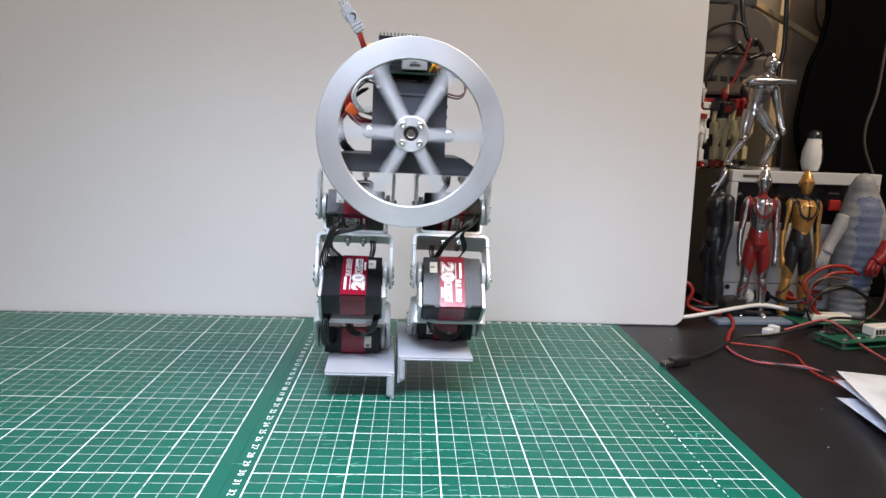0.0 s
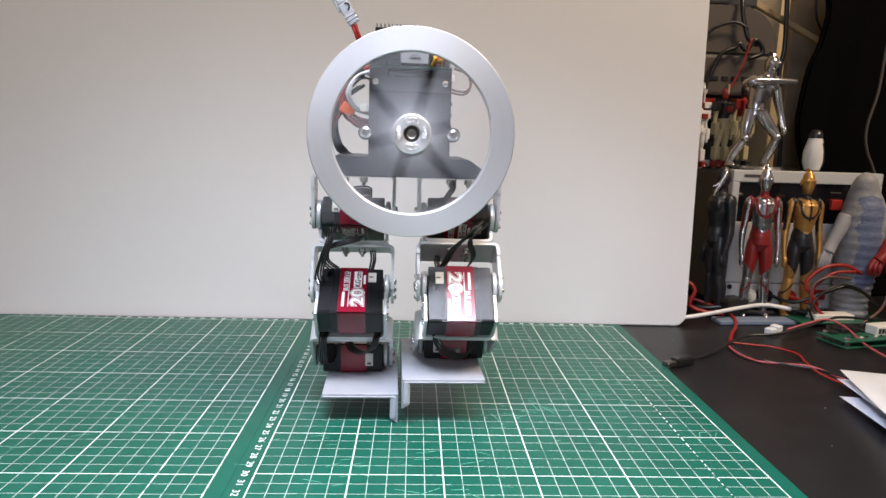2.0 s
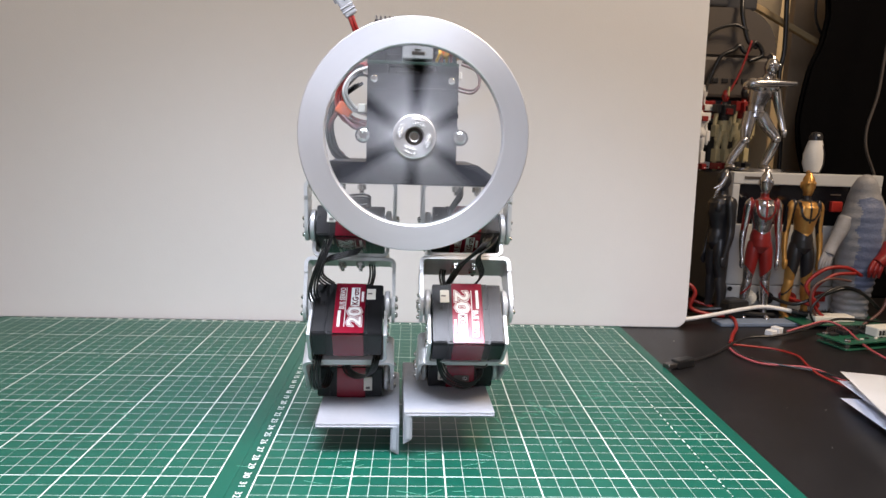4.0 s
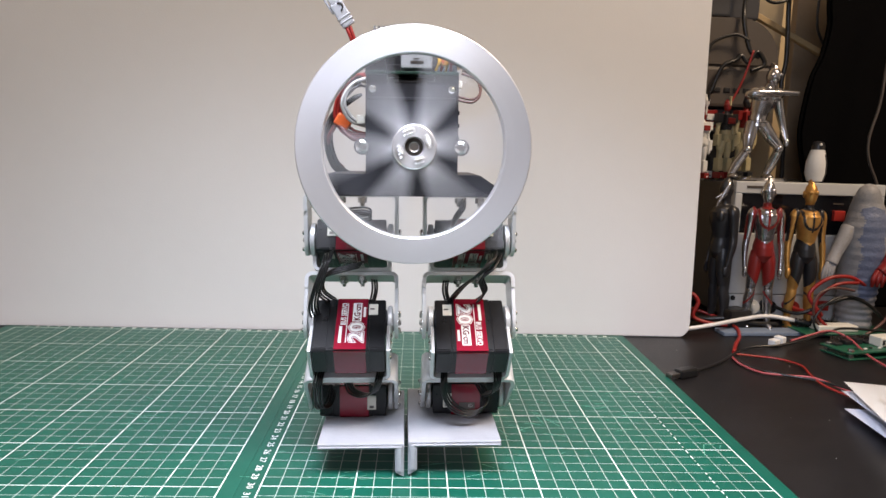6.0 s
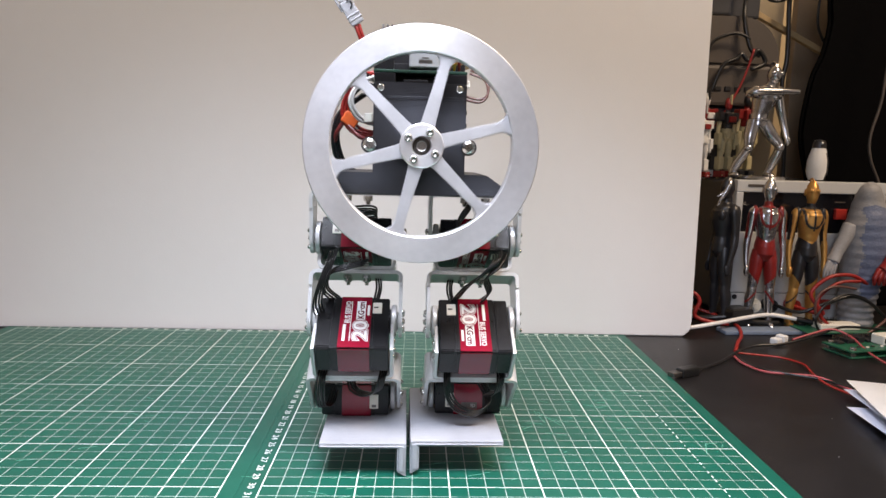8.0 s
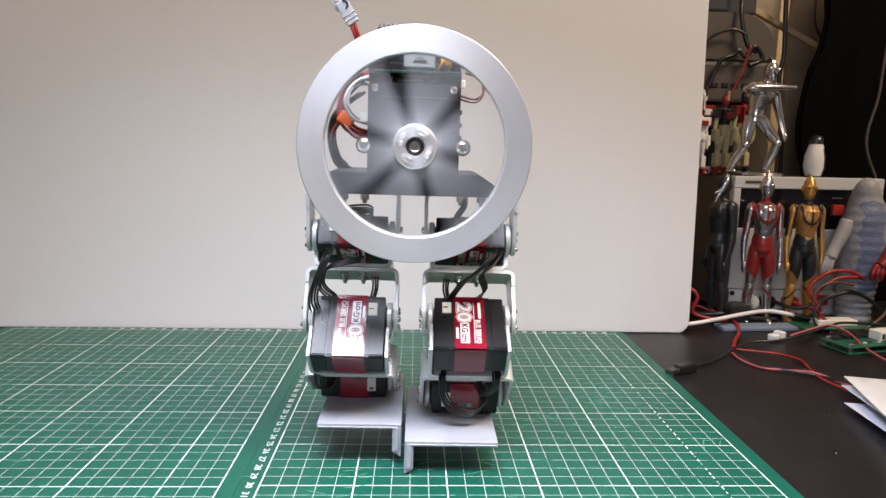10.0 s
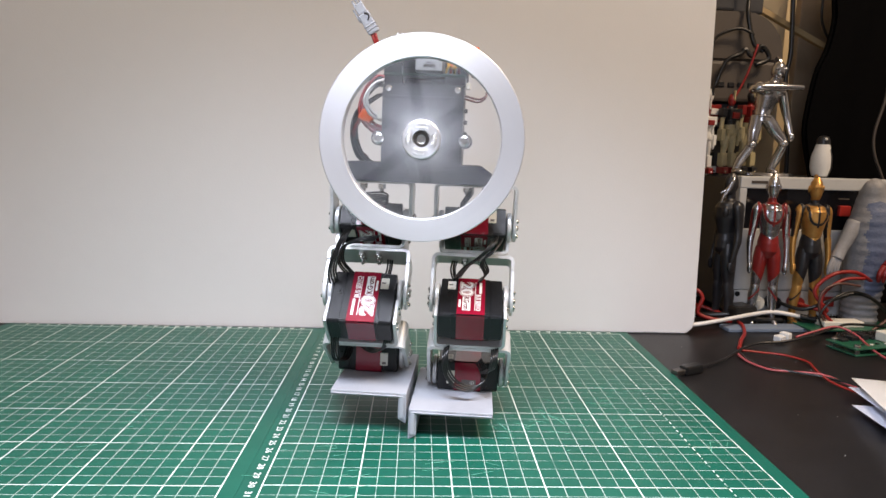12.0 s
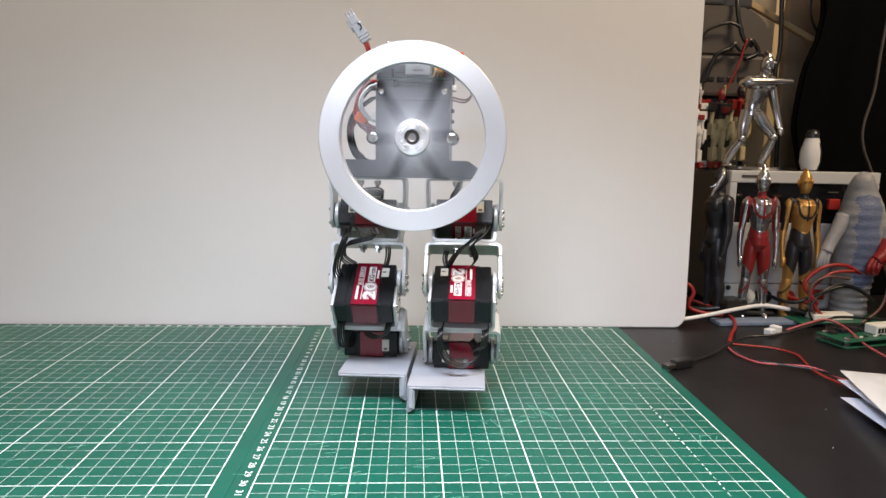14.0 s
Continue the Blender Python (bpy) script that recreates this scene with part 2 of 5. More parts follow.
for nm, x0, y0, width, far, lab in (("cutting_mat", 0.0, 0.0, 0.2895, 0.0085, "green cutting mat with white centimetre grid and ruler numbers"),
                                     ("cutting_mat", -0.3007, -0.0014, 0.2894, 0.0062, "green cutting mat with white centimetre grid, knife marks")):
    bm = bmesh.new()
    add_box(bm, -0.0112, width, -0.442, far, -0.0021, 0.0, 0.0002)
    mat_ob = part(nm, bm, M_MAT_R, None, m=pose(x0, y0, 0))
    tagged(mat_ob, lab, "cutting mat")
    if x0 == 0.0:
        right_mat = mat_ob
    else:
        left_mat = mat_ob
for n in range(1, 44):
    lettering("ruler_number", str(n), 0.0053, M_INK, right_mat, pose(-0.0054, -0.01 * n, 0.0002, 0, 0, -90), 0.00005, narrow=1.22)
for mt in (right_mat, left_mat):
    bm = bmesh.new()
    for n in range(1, 28):
        add_box(bm, n * 0.01 - 0.0018, n * 0.01 - 0.0003, 0.002, 0.0052, 0.0001, 0.00025)
        if n > 9:
            add_box(bm, n * 0.01 + 0.0003, n * 0.01 + 0.0018, 0.002, 0.0052, 0.0001, 0.00025)
    tagged(part("number_row", bm, M_INK, mt), kind="stuff")
# knife scratches, a little paler than the mat
M_CUT = material("scratched_mat", (0.13, 0.40, 0.28), 0.6, vary=0.3, grain=300)
rnd = random.Random(5)
for mt, spots in ((right_mat, [(0.11, -0.30, 14), (0.16, -0.23, 8), (0.2, -0.2, 8), (0.24, -0.17, 8), (0.06, -0.31, 8), (0.02, -0.27, 5)]), (left_mat, [(0.21, -0.2, 6), (0.17, -0.25, 5), (0.1, -0.3, 5)])):
    bm = bmesh.new()
    for cx, cy, count in spots:
        for k in range(count):
            x, y, a, ln = cx + rnd.uniform(-0.03, 0.03), cy + rnd.uniform(-0.03, 0.03), rnd.uniform(-0.6, 0.6), rnd.uniform(0.003, 0.014)
            add_box(bm, -ln / 2, ln / 2, -0.00012, 0.00012, 0.0001, 0.0002, m=pose(x, y, 0, 0, 0, math.degrees(a)))
    tagged(part("knife_scratches", bm, M_CUT, mt), kind="stuff")
# the bold line nearest the edge is cut away in short slanting gaps
M_BARE = material("bare_mat_green", (0.0012, 0.079, 0.051), 0.45, vary=0.2, grain=200, spec=0.33)
bm = bmesh.new()
y = -0.135
while y > -0.42:
    ln = rnd.uniform(0.0012, 0.0034)
    add_box(bm, -0.0007, 0.0007, -ln / 2, ln / 2, 0.0001, 0.0002, m=pose(0.25 + rnd.uniform(-0.0003, 0.0003), y, 0, 0, 0, rnd.uniform(-22, 4)))
    y -= ln + rnd.uniform(0.0012, 0.0050)
tagged(part("worn_gaps", bm, M_BARE, right_mat, "green gaps where the bold line is cut away"), kind="stuff")
bm = bmesh.new()
for x0, y0, a, ln in ((0.172, -0.206, -62, 0.026), (0.166, -0.203, -78, 0.020), (0.172, -0.231, -16, 0.014), (0.160, -0.214, -8, 0.010), (0.138, -0.226, -70, 0.018), (0.154, -0.222, 34, 0.011), (0.150, -0.219, -20, 0.013), (0.262, -0.250, 70, 0.016), (0.268, -0.243, 4, 0.008), (0.274, -0.246, 60, 0.005),
                      (0.130, -0.222, -60, 0.008), (0.200, -0.200, -30, 0.006), (0.222, -0.168, -35, 0.006), (0.216, -0.176, 12, 0.007)):
    add_box(bm, -ln / 2, ln / 2, -0.00016, 0.00016, 0.0001, 0.0002, m=pose(x0, y0, 0, 0, 0, a))
tagged(part("knife_scratches", bm, M_CUT, right_mat), kind="stuff")

# the white board that stands behind the mats
bm = bmesh.new()
add_prism(bm, [(-0.75, -0.002), (0.352, -0.002), (0.3585, 0.004), (0.3595, 0.012), (0.354, 0.34), (0.351, 0.48), (-0.75, 0.48)], 0.0, 0.007, 0.0012,
          m=pose(0.0, 0.0103, 0, 90, 0, 0))
backboard = part("backdrop_board", bm, M_BOARD)
backboard.matrix_basis = pose(0, 0.0075, 0, 0, 0, 0.33)
tagged(backboard, "large white foam board standing behind the cutting mats", "foam board")

# ---- the walking robot ----
HX, L_UP, L_LOW = 0.034, 0.0482, 0.0525       # leg spacing and link lengths
TILT_UP, TILT = radians(11.0), radians(13.5)                          # between a link's line and its servo
HUB = Vector((0.0010, -0.050, 0.0542))
ANKLE_H, TOE = 0.0299, 0.0507

robot = thing("walking_robot", "two-legged walking robot of black and red servos with a spinning flywheel", "robot")


def screw(bm, p, axis, r=0.0016, h=0.0012):
    """A domed screw head at p that stands out along axis."""
    m = Matrix.Translation(p) @ Vector((0, 0, 1)).rotation_difference(Vector(axis)).to_matrix().to_4x4()
    return add_lathe(bm, [(r, -0.0006), (r, 0.0002), (r * 0.86, h * 0.6), (r * 0.5, h * 0.95), (r * 0.42, h * 0.6), (0, h * 0.55)], 12, m)


SCREWS = {}


def screw_part(name, parent, p, axis, r, h, m=None, label="steel screw head"):
    """A screw as a part of its own; alike screws share a mesh."""
    if (r, h) not in SCREWS:
        bm = bmesh.new()
        screw(bm, (0, 0, 0), (0, 0, 1), r, h)
        me = bpy.data.meshes.new("screw")
        bm.to_mesh(me)
        bm.free()
        me.materials.append(M_STEEL)
        SCREWS[r, h] = me
    ob = new(name, SCREWS[r, h])
    ob.parent = parent
    ob.matrix_basis = (m or Matrix.Identity(4)) @ Matrix.Translation(p) @ Vector((0, 0, 1)).rotation_difference(Vector(axis)).to_matrix().to_4x4()
    return tagged(ob, label)


def arm_plate(bm, x0, x1, y, z_top, z_axis, r, y0=None, y1=None):
    """One flat arm of a bracket with a round end about the axle."""
    pts = [(y + r if y1 is None else y1, z_top), (y - r if y0 is None else y0, z_top)]
    for k in range(13):
        a = math.pi + math.pi * k / 12
        pts.append((y + r * math.cos(a), z_axis + r * math.sin(a)))
    t = Matrix(((0, 0, 1, 0), (1, 0, 0, 0), (0, 1, 0, 0), (0, 0, 0, 1)))
    return add_prism(bm, pts, x0, x1, 0.0003, t)


def u_profile(bm, half, thick, z_base, z_end, y0, y1, r=0.0042):
    """A strip bent to a U: base at z_base, arms to z_end, with round corners."""
    up = 1 if z_end > z_base else -1

    def side(h, rr, zb):
        pts = [(h, z_end)]
        for k in range(7):
            a = math.pi / 2 * k / 6
            pts.append((h - rr + rr * math.cos(a), zb + up * (rr - rr * math.sin(a))))
        return pts
    out = side(half, r, z_base)
    inn = side(half - thick, max(r - thick, 0.0006), z_base + up * thick)
    ring = out + [(-x, z) for x, z in out[::-1]] + [(-x, z) for x, z in inn] + inn[::-1]
    t = Matrix(((1, 0, 0, 0), (0, 0, 1, 0), (0, 1, 0, 0), (0, 0, 0, 1)))
    return add_prism(bm, ring, y0, y1, 0.0, t)


def horn_set(parent, y, z, frame_m, screws_out=0.0272):
    """Round servo horns on both sides with the screws that hold the bracket arms."""
    for s in (-1, 1):
        bm = bmesh.new()
        prof = [(0.0, 0.0), (0.0085, 0.0), (0.0098, 0.0006), (0.0098, 0.0026), (0.009, 0.0032), (0.0055, 0.0034), (0.005, 0.0044), (0.0, 0.0044)]
        add_lathe(bm, prof, 28, Matrix.Translation((s * 0.0206, y, z)) @ pose(0, 0, 0, 0, 90 * s, 0))
        part("horn", bm, M_ALU, parent, "round aluminium servo horn", frame_m)
        for k in range(4):
            a = math.pi / 4 + k * math.pi / 2
            screw_part("horn_screw", parent, (s * screws_out, y + 0.0068 * math.cos(a), z + 0.0068 * math.sin(a)), (s, 0, 0), 0.0014, 0.0014, frame_m)
        screw_part("horn_screw", parent, (s * screws_out, y, z), (s, 0, 0), 0.002, 0.0016, frame_m)


def servo_case(name, parent, m, label):
    """The black three-piece case: shaft at the origin, body along +y."""
    bm = bmesh.new()
    outline = [(-0.0086, -0.010), (0.0086, -0.010), (0.010, -0.0086), (0.010, 0.0286), (0.0086, 0.030), (-0.0086, 0.030), (-0.010, 0.0286), (-0.010, -0.0086)]
    turn = Matrix(((0, 0, 1, 0), (0, 1, 0, 0), (1, 0, 0, 0), (0, 0, 0, 1)))
    for x0, x1, k in ((-0.0198, -0.0118, 0.992), (-0.0114, 0.0114, 1.0), (0.0118, 0.0198, 0.992)):
        add_prism(bm, [(a * k, 0.010 + (b - 0.010) * k) for a, b in outline], x0, x1, 0.00045, turn)
    add_box(bm, -0.0119, 0.0119, -0.0095, 0.0295, -0.0095, 0.0095)
    for s in (-1, 1):
        add_lathe(bm, [(0.0072, 0), (0.0072, 0.0008), (0, 0.0008)], 24, pose(s * 0.0196, 0, 0, 0, 90 * s, 0))
    return part(name, bm, M_BLACK, parent, label, m)


def servo_dress(parent, m, face, flip, text=True, end_plug=False, face_plug=1, lift=0.0, cx=0.0):
    """Red label, print and sockets on a servo. face: +1 or -1, the broad side that carries the label."""
    zf = 0.0101 * face
    bm = bmesh.new()
    w = 0.0087
    for a, b, n in (((-0.0094, 0.0294), zf, "z"), ((-0.0094, 0.0294), -zf, "z")):
        add_box(bm, cx - w, cx + w, a[0], a[1], b - 0.00012, b + 0.00012, 0.0001, 1)
    for y in (-0.0101, 0.0301):
        add_box(bm, cx - w, cx + w, y - 0.00012, y + 0.00012, -0.0093, 0.0093, 0.0001, 1)
    part("red_label", bm, M_RED, parent, "glossy red label strip round the servo", m)
    if text:
        base = Matrix.Translation((0, 0, zf + 0.0002 * face)) @ (Matrix.Identity(4) if face > 0 else pose(0, 0, 0, 0, 180, 0))
        # the print runs along the case; sign says which end it starts from
        d = -1 if flip else 1

        def at(u, v):
            return m @ base @ pose(cx * (1 if face > 0 else -1) + v * d, 0.010 + u * d, 0, 0, 0, 90 * d)
        def fitted(text, u0, u1, v, high, mat, lab, bold, lay):
            """Print stretched to run from u0 to u1, high metres tall."""
            ob = lettering("print", text, 0.01, mat, parent, at((u0 + u1) / 2, v) @ Matrix.Translation((0, 0, lay)), 0.00003, lab, bold=bold)
            lo_x, hi_x = min(p.co.x for p in ob.data.vertices), max(p.co.x for p in ob.data.vertices)
            lo_y, hi_y = min(p.co.y for p in ob.data.vertices), max(p.co.y for p in ob.data.vertices)
            ob.data.transform(Matrix.Diagonal(((u1 - u0) / (hi_x - lo_x), high / (hi_y - lo_y), 1, 1)) @ Matrix.Translation((-(lo_x + hi_x) / 2, -(lo_y + hi_y) / 2, 0)))

        fitted("20", -0.0150, 0.0010, 0.0030, 0.0098, M_LABEL, "white outline of the printed numerals", 0.00085, 0.0)
        fitted("20", -0.0146, 0.0006, 0.0030, 0.0090, M_RED, "red gap in the printed numerals", 0.00055, 0.00005)
        fitted("20", -0.0142, 0.0002, 0.0030, 0.0082, M_LABEL, "white printed numerals", 0.00022, 0.0001)
        bm = bmesh.new()
        for u0, u1, v0, v1 in ((0.0012, 0.0156, 0.0004, 0.0054), (-0.0148, -0.0026, -0.0066, -0.0050), (0.0046, 0.0124, 0.0064, 0.0078), (-0.0148, 0.0156, -0.0027, -0.0023)):
            add_box(bm, u0, u1, v0, v1, -0.00006, 0.00006)
        bm.transform(base @ pose(cx * (1 if face > 0 else -1), 0.010, 0, 0, 0, 90 * d) @ Matrix.Diagonal((1, -1, 1, 1)))
        bmesh.ops.recalc_face_normals(bm, faces=bm.faces[:])
        tagged(part("small_print", bm, M_LABEL, parent, "white printed field and lines", m), kind="stuff")
        fitted("KG\u00b7cm", 0.0018, 0.0150, 0.0029, 0.0038, M_REDINK, "dark red print in a white field", 0.0003, 0.0001)
        fitted("BUS SERVO", -0.0014, 0.0156, -0.0046, 0.0031, M_LABEL, "white print", 0.0002, 0.0)
    # socket beside the label
    sx = face_plug
    bm = bmesh.new()
    add_box(bm, sx * 0.0128 - 0.0026, sx * 0.0128 + 0.0026, -0.0048, 0.0036, zf - 0.0004, zf + 0.0004, 0.0002, 1)
    part("socket", bm, M_CONN, parent, "ivory plug socket", m)
    bm = bmesh.new()
    for k in (0,):
        add_box(bm, sx * 0.0128 - 0.0006, sx * 0.0128 + 0.0020, -0.0012 + k * 0.0024, -0.0002 + k * 0.0024, zf - 0.0001, zf + 0.0006)
    part("socket_slots", bm, M_DARKSTEEL, parent, "", m)
    if end_plug:
        bm = bmesh.new()
        add_box(bm, sx * 0.0112 - 0.0026, sx * 0.0112 + 0.0026, -0.0106, -0.0098, -0.0052 + lift, 0.0036 + lift, 0.0002, 1)
        part("socket", bm, M_CONN, parent, "ivory plug socket", m)
        bm = bmesh.new()
        add_box(bm, sx * 0.0112 - 0.0013, sx * 0.0112 + 0.0013, -0.0107, -0.0101, -0.0042 + lift, -0.0026 + lift)
        part("socket_slots", bm, M_DARKSTEEL, parent, "", m)


def link_brackets(parent, m, ln, off, y0, y1):
    """The short bracket that holds a servo and the long one that reaches the next axle, bolted back to back."""
    bm = bmesh.new()
    u_profile(bm, 0.0228, 0.0020, -0.0184, -0.0080, y0, y1)
    for s in (-1, 1):
        add_box(bm, s * 0.0216 - 0.0010, s * 0.0216 + 0.0010, 0.0095, 0.0285, -0.0095, 0.0075, 0.0005)
    part("short_bracket", bm, M_ALU, parent, "bent aluminium bracket round the servo", m)
    bm = bmesh.new()
    u_profile(bm, 0.0270, 0.0021, -0.0187, -0.0280, y0, y1)
    for s in (-1, 1):
        arm_plate(bm, s * 0.02595 - 0.00104, s * 0.02595 + 0.00104, off, -0.0275, -ln, 0.0095, y0 + 0.001, y1 - 0.001)
    part("long_bracket", bm, M_ALU, parent, "U-shaped aluminium bracket with round ends", m)
    for x in (-0.0055, 0.0055):
        for y in (off - 0.004, off + 0.004):
            bm = bmesh.new()
            add_lathe(bm, [(0.0, -0.0252), (0.0012, -0.0252), (0.0012, -0.0231), (0.0024, -0.0231), (0.0024, -0.0208), (0, -0.0208)], 6, Matrix.Translation((x, y, 0)))
            part("bracket_nut", bm, M_STEEL, parent, "steel nut and bolt end", m)
    for s in (-1, 1):
        for y, z in ((0.014, -0.002), (0.025, -0.002), (0.014, 0.004), (0.025, 0.004)):
            screw_part("bracket_screw", parent, (s * 0.0226, y, z), (s, 0, 0), 0.0013, 0.0012, m)
    horn_set(parent, off, -ln, m)


def wire_bundle(name, parent, paths, r=0.00062, mat=None, label="thin black servo leads"):
    bm = bmesh.new()
    for p in paths:
        add_tube(bm, p, r, 7, 6)
    return part(name, bm, mat or M_WIRE, parent, label)


def fan(points, spread, count):
    """count strands side by side along the same way."""
    out = []
    for k in range(count):
        s = k - (count - 1) / 2
        out.append([Vector(p) + Vector(spread) * s * 1.35 * (1 + 0.15 * math.sin(i * 2.1 + k)) for i, p in enumerate(points)])
    return out


def servo_frame(sign):
    """The servo's place in a link: sign +1 leans back (upper leg), -1 leans forward (lower leg)."""
    lean = TILT_UP if sign > 0 else TILT
    c, s = math.cos(lean), math.sin(lean)
    if sign > 0:
        cols = (Vector((1, 0, 0)), Vector((0, c, -s)), Vector((0, s, c)))
    else:
        cols = (Vector((-1, 0, 0)), Vector((0, -c, -s)), Vector((0, -s, c)))
    return Matrix(((cols[0].x, cols[1].x, cols[2].x, 0), (cols[0].y, cols[1].y, cols[2].y, 0), (cols[0].z, cols[1].z, cols[2].z, 0), (0, 0, 0, 1)))


LEGS = {}
for side in (-1, 1):
    left = side < 0
    # upper leg: hip servo and the brackets down to the knee
    up = servo_frame(1)
    upper = new("upper_leg")
    upper.parent = robot
    upper.empty_display_size = 0.005
    case = pose(0, 0, 0, -6.0, 0, 0) @ up
    servo_case("hip_servo", upper, case, "black hip servo with red label")
    servo_dress(upper, case, -1, not left, True, True, -1 if left else 1, 0.0040, 0.0)
    link_brackets(upper, up, L_UP * math.cos(TILT_UP), L_UP * math.sin(TILT_UP), 0.0, 0.022)
    s = side
    wire_bundle("servo_lead", upper, fan([(0.0130, -0.0125, -0.008), (0.0115, -0.020, -0.013), (0.005, -0.0195, -0.020), (-0.004, -0.013, -0.027), (-0.010, 0.0, -0.035)] if not left else
                                        [(-0.0125, -0.0125, -0.008), (-0.013, -0.020, -0.014), (-0.0175, -0.021, -0.026), (-0.0205, -0.016, -0.038), (-0.019, -0.004, -0.046)], (0.0011, 0, 0.0006), 4))
    wire_bundle("servo_lead", upper, fan([(0.006, -0.014, -0.0145), (-0.004, -0.018, -0.017), (-0.014, -0.016, -0.021), (-0.017, -0.008, -0.030), (-0.011, 0.004, -0.036)] if left else
                                        [(0.0170, -0.0130, -0.010), (0.0140, -0.0185, -0.0155), (0.006, -0.0175, -0.023), (0.009, -0.008, -0.031), (0.003, 0.004, -0.037)], (0.0006, 0.0006, 0.0008), 4))
    wire_bundle("servo_lead", upper, fan([(s * -0.012, 0.012, -0.022), (s * -0.013, 0.006, -0.030), (s * -0.010, 0.010, -0.040)], (0.001, 0.0004, 0), 3))
    # lower leg: knee servo and the brackets down to the ankle
    lo = servo_frame(-1)
    lower = new("lower_leg")
    lower.parent = robot
    lower.empty_display_size = 0.005
    servo_case("knee_servo", lower, lo, "black knee servo with red label")
    servo_dress(lower, lo, 1, left, True, False, -1 if left else 1, 0.0, -0.0008 if left else 0.0)
    link_brackets(lower, lo, L_LOW * math.cos(TILT), L_LOW * math.sin(TILT), 0.007, 0.0275)
    # foot: ankle servo on a printed plate with an inner keel
    foot = new("foot")
    foot.parent = robot
    foot.empty_display_size = 0.005
    inner, outer = (0.0308, -0.0168) if left else (-0.0350, 0.0167)
    bm = bmesh.new()
    zt, zb = -0.0103, -ANKLE_H + 0.0165
    add_box(bm, min(inner, outer), max(inner, outer), -TOE, 0.034, zb, zt, 0.0005)
    w = [(inner, zb + 0.001), (inner, -ANKLE_H), (inner + side * 0.0050, -ANKLE_H + 0.0030), (inner + side * 0.0050, zb + 0.001)]
    if side > 0:
        w = w[::-1]
    t = Matrix(((1, 0, 0, 0), (0, 0, 1, 0), (0, 1, 0, 0), (0, 0, 0, 1)))
    add_prism(bm, w, -TOE, 0.034, 0.0004, t)
    lip = inner + side * 0.0012
    add_box(bm, min(lip, outer) + 0.0006, max(lip, outer) - 0.0006, -TOE - 0.0007, -TOE + 0.0004, zb + 0.0009, zt - 0.0014, 0.0003, 1)
    add_box(bm, min(lip, inner + side * 0.0040), max(lip, inner + side * 0.0040), -TOE - 0.0007, -TOE + 0.0004, -ANKLE_H + 0.0036, zt - 0.0018, 0.0003, 1)
    part("foot_plate", bm, M_FOOT, foot, "light grey printed foot plate with a downward keel")
    servo_case("ankle_servo", foot, pose(0, -0.003, 0), "black ankle servo with red label")
    servo_dress(foot, pose(0, -0.003, 0), 1, left, False, True, 1 if left else -1, 0.0, 0.0008 if left else 0.0)
    if not left:
        bm = bmesh.new()
        add_box(bm, -0.004, 0.0055, -0.0134, -0.0131, -0.0062, -0.0022)
        part("id_plate", bm, M_DARKSTEEL, foot, "small dark printed field")
        lettering("print", "ID", 0.003, M_LABEL, foot, pose(0.0030, -0.01345, -0.0042, 90, 0, 0), 0.00006)
    # leads looped in front of the ankle
    if left:
        wire_bundle("servo_lead", foot, fan([(-0.0165, -0.020, 0.026), (-0.0175, -0.0335, 0.0215), (-0.0185, -0.0335, 0.012), (-0.0180, -0.027, 0.002), (-0.014, -0.018, 0.000), (-0.012, -0.012, 0.008)], (0.0010, 0.0003, 0), 4))
        wire_bundle("servo_lead", foot, fan([(0.0175, -0.022, 0.026), (0.0165, -0.0335, 0.0210), (0.0135, -0.032, 0.013), (0.007, -0.026, 0.0085), (0.000, -0.020, 0.0095), (-0.003, -0.015, 0.014)], (0.0009, 0.0002, 0.0004), 4))
    else:
        wire_bundle("servo_lead", foot, fan([(-0.0135, -0.022, 0.026), (-0.0145, -0.0335, 0.020), (-0.0135, -0.034, 0.010), (-0.008, -0.033, 0.002), (0.002, -0.032, -0.0015), (0.009, -0.029, 0.001), (0.0105, -0.022, 0.006), (0.007, -0.015, 0.012)], (0.0007, 0.0003, 0.0007), 4))
        wire_bundle("servo_lead", foot, fan([(0.0165, -0.022, 0.026), (0.0165, -0.0335, 0.020), (0.0145, -0.031, 0.011), (0.010, -0.024, 0.0075)], (0.0009, 0.0002, 0.0005), 4))
    LEGS[side] = (upper, lower, foot)

# torso: base, hip brackets, motor tower, boards
bm = bmesh.new()
add_prism(bm, [(-0.0455, 0.0285), (0.0455, 0.0285), (0.0455, 0.0335), (0.036, 0.0400), (-0.0445, 0.0400), (-0.0455, 0.0390)], -0.020, 0.040, 0.0006,
          Matrix(((1, 0, 0, 0), (0, 0, -1, 0), (0, 1, 0, 0), (0, 0, 0, 1))))
part("base_block", bm, M_TORSO, robot, "dark grey printed base block")
bm = bmesh.new()
add_prism(bm, [(-0.0240, 0.0285), (0.0240, 0.0285), (0.0240, 0.0865), (-0.0240, 0.0865)], -0.010, 0.0405, 0.0008,
          Matrix(((1, 0, 0, 0), (0, 0, -1, 0), (0, 1, 0, 0), (0, 0, 0, 1))))
add_box(bm, -0.0225, 0.0225, -0.0412, -0.0400, 0.078, 0.0795, 0.0003)
add_lathe(bm, [(0.0, 0.0), (0.020, 0.0), (0.0205, 0.0006), (0.0205, 0.0012), (0.0, 0.0014)], 40, Matrix.Translation((0, -0.0402, 0.0542)) @ YM)
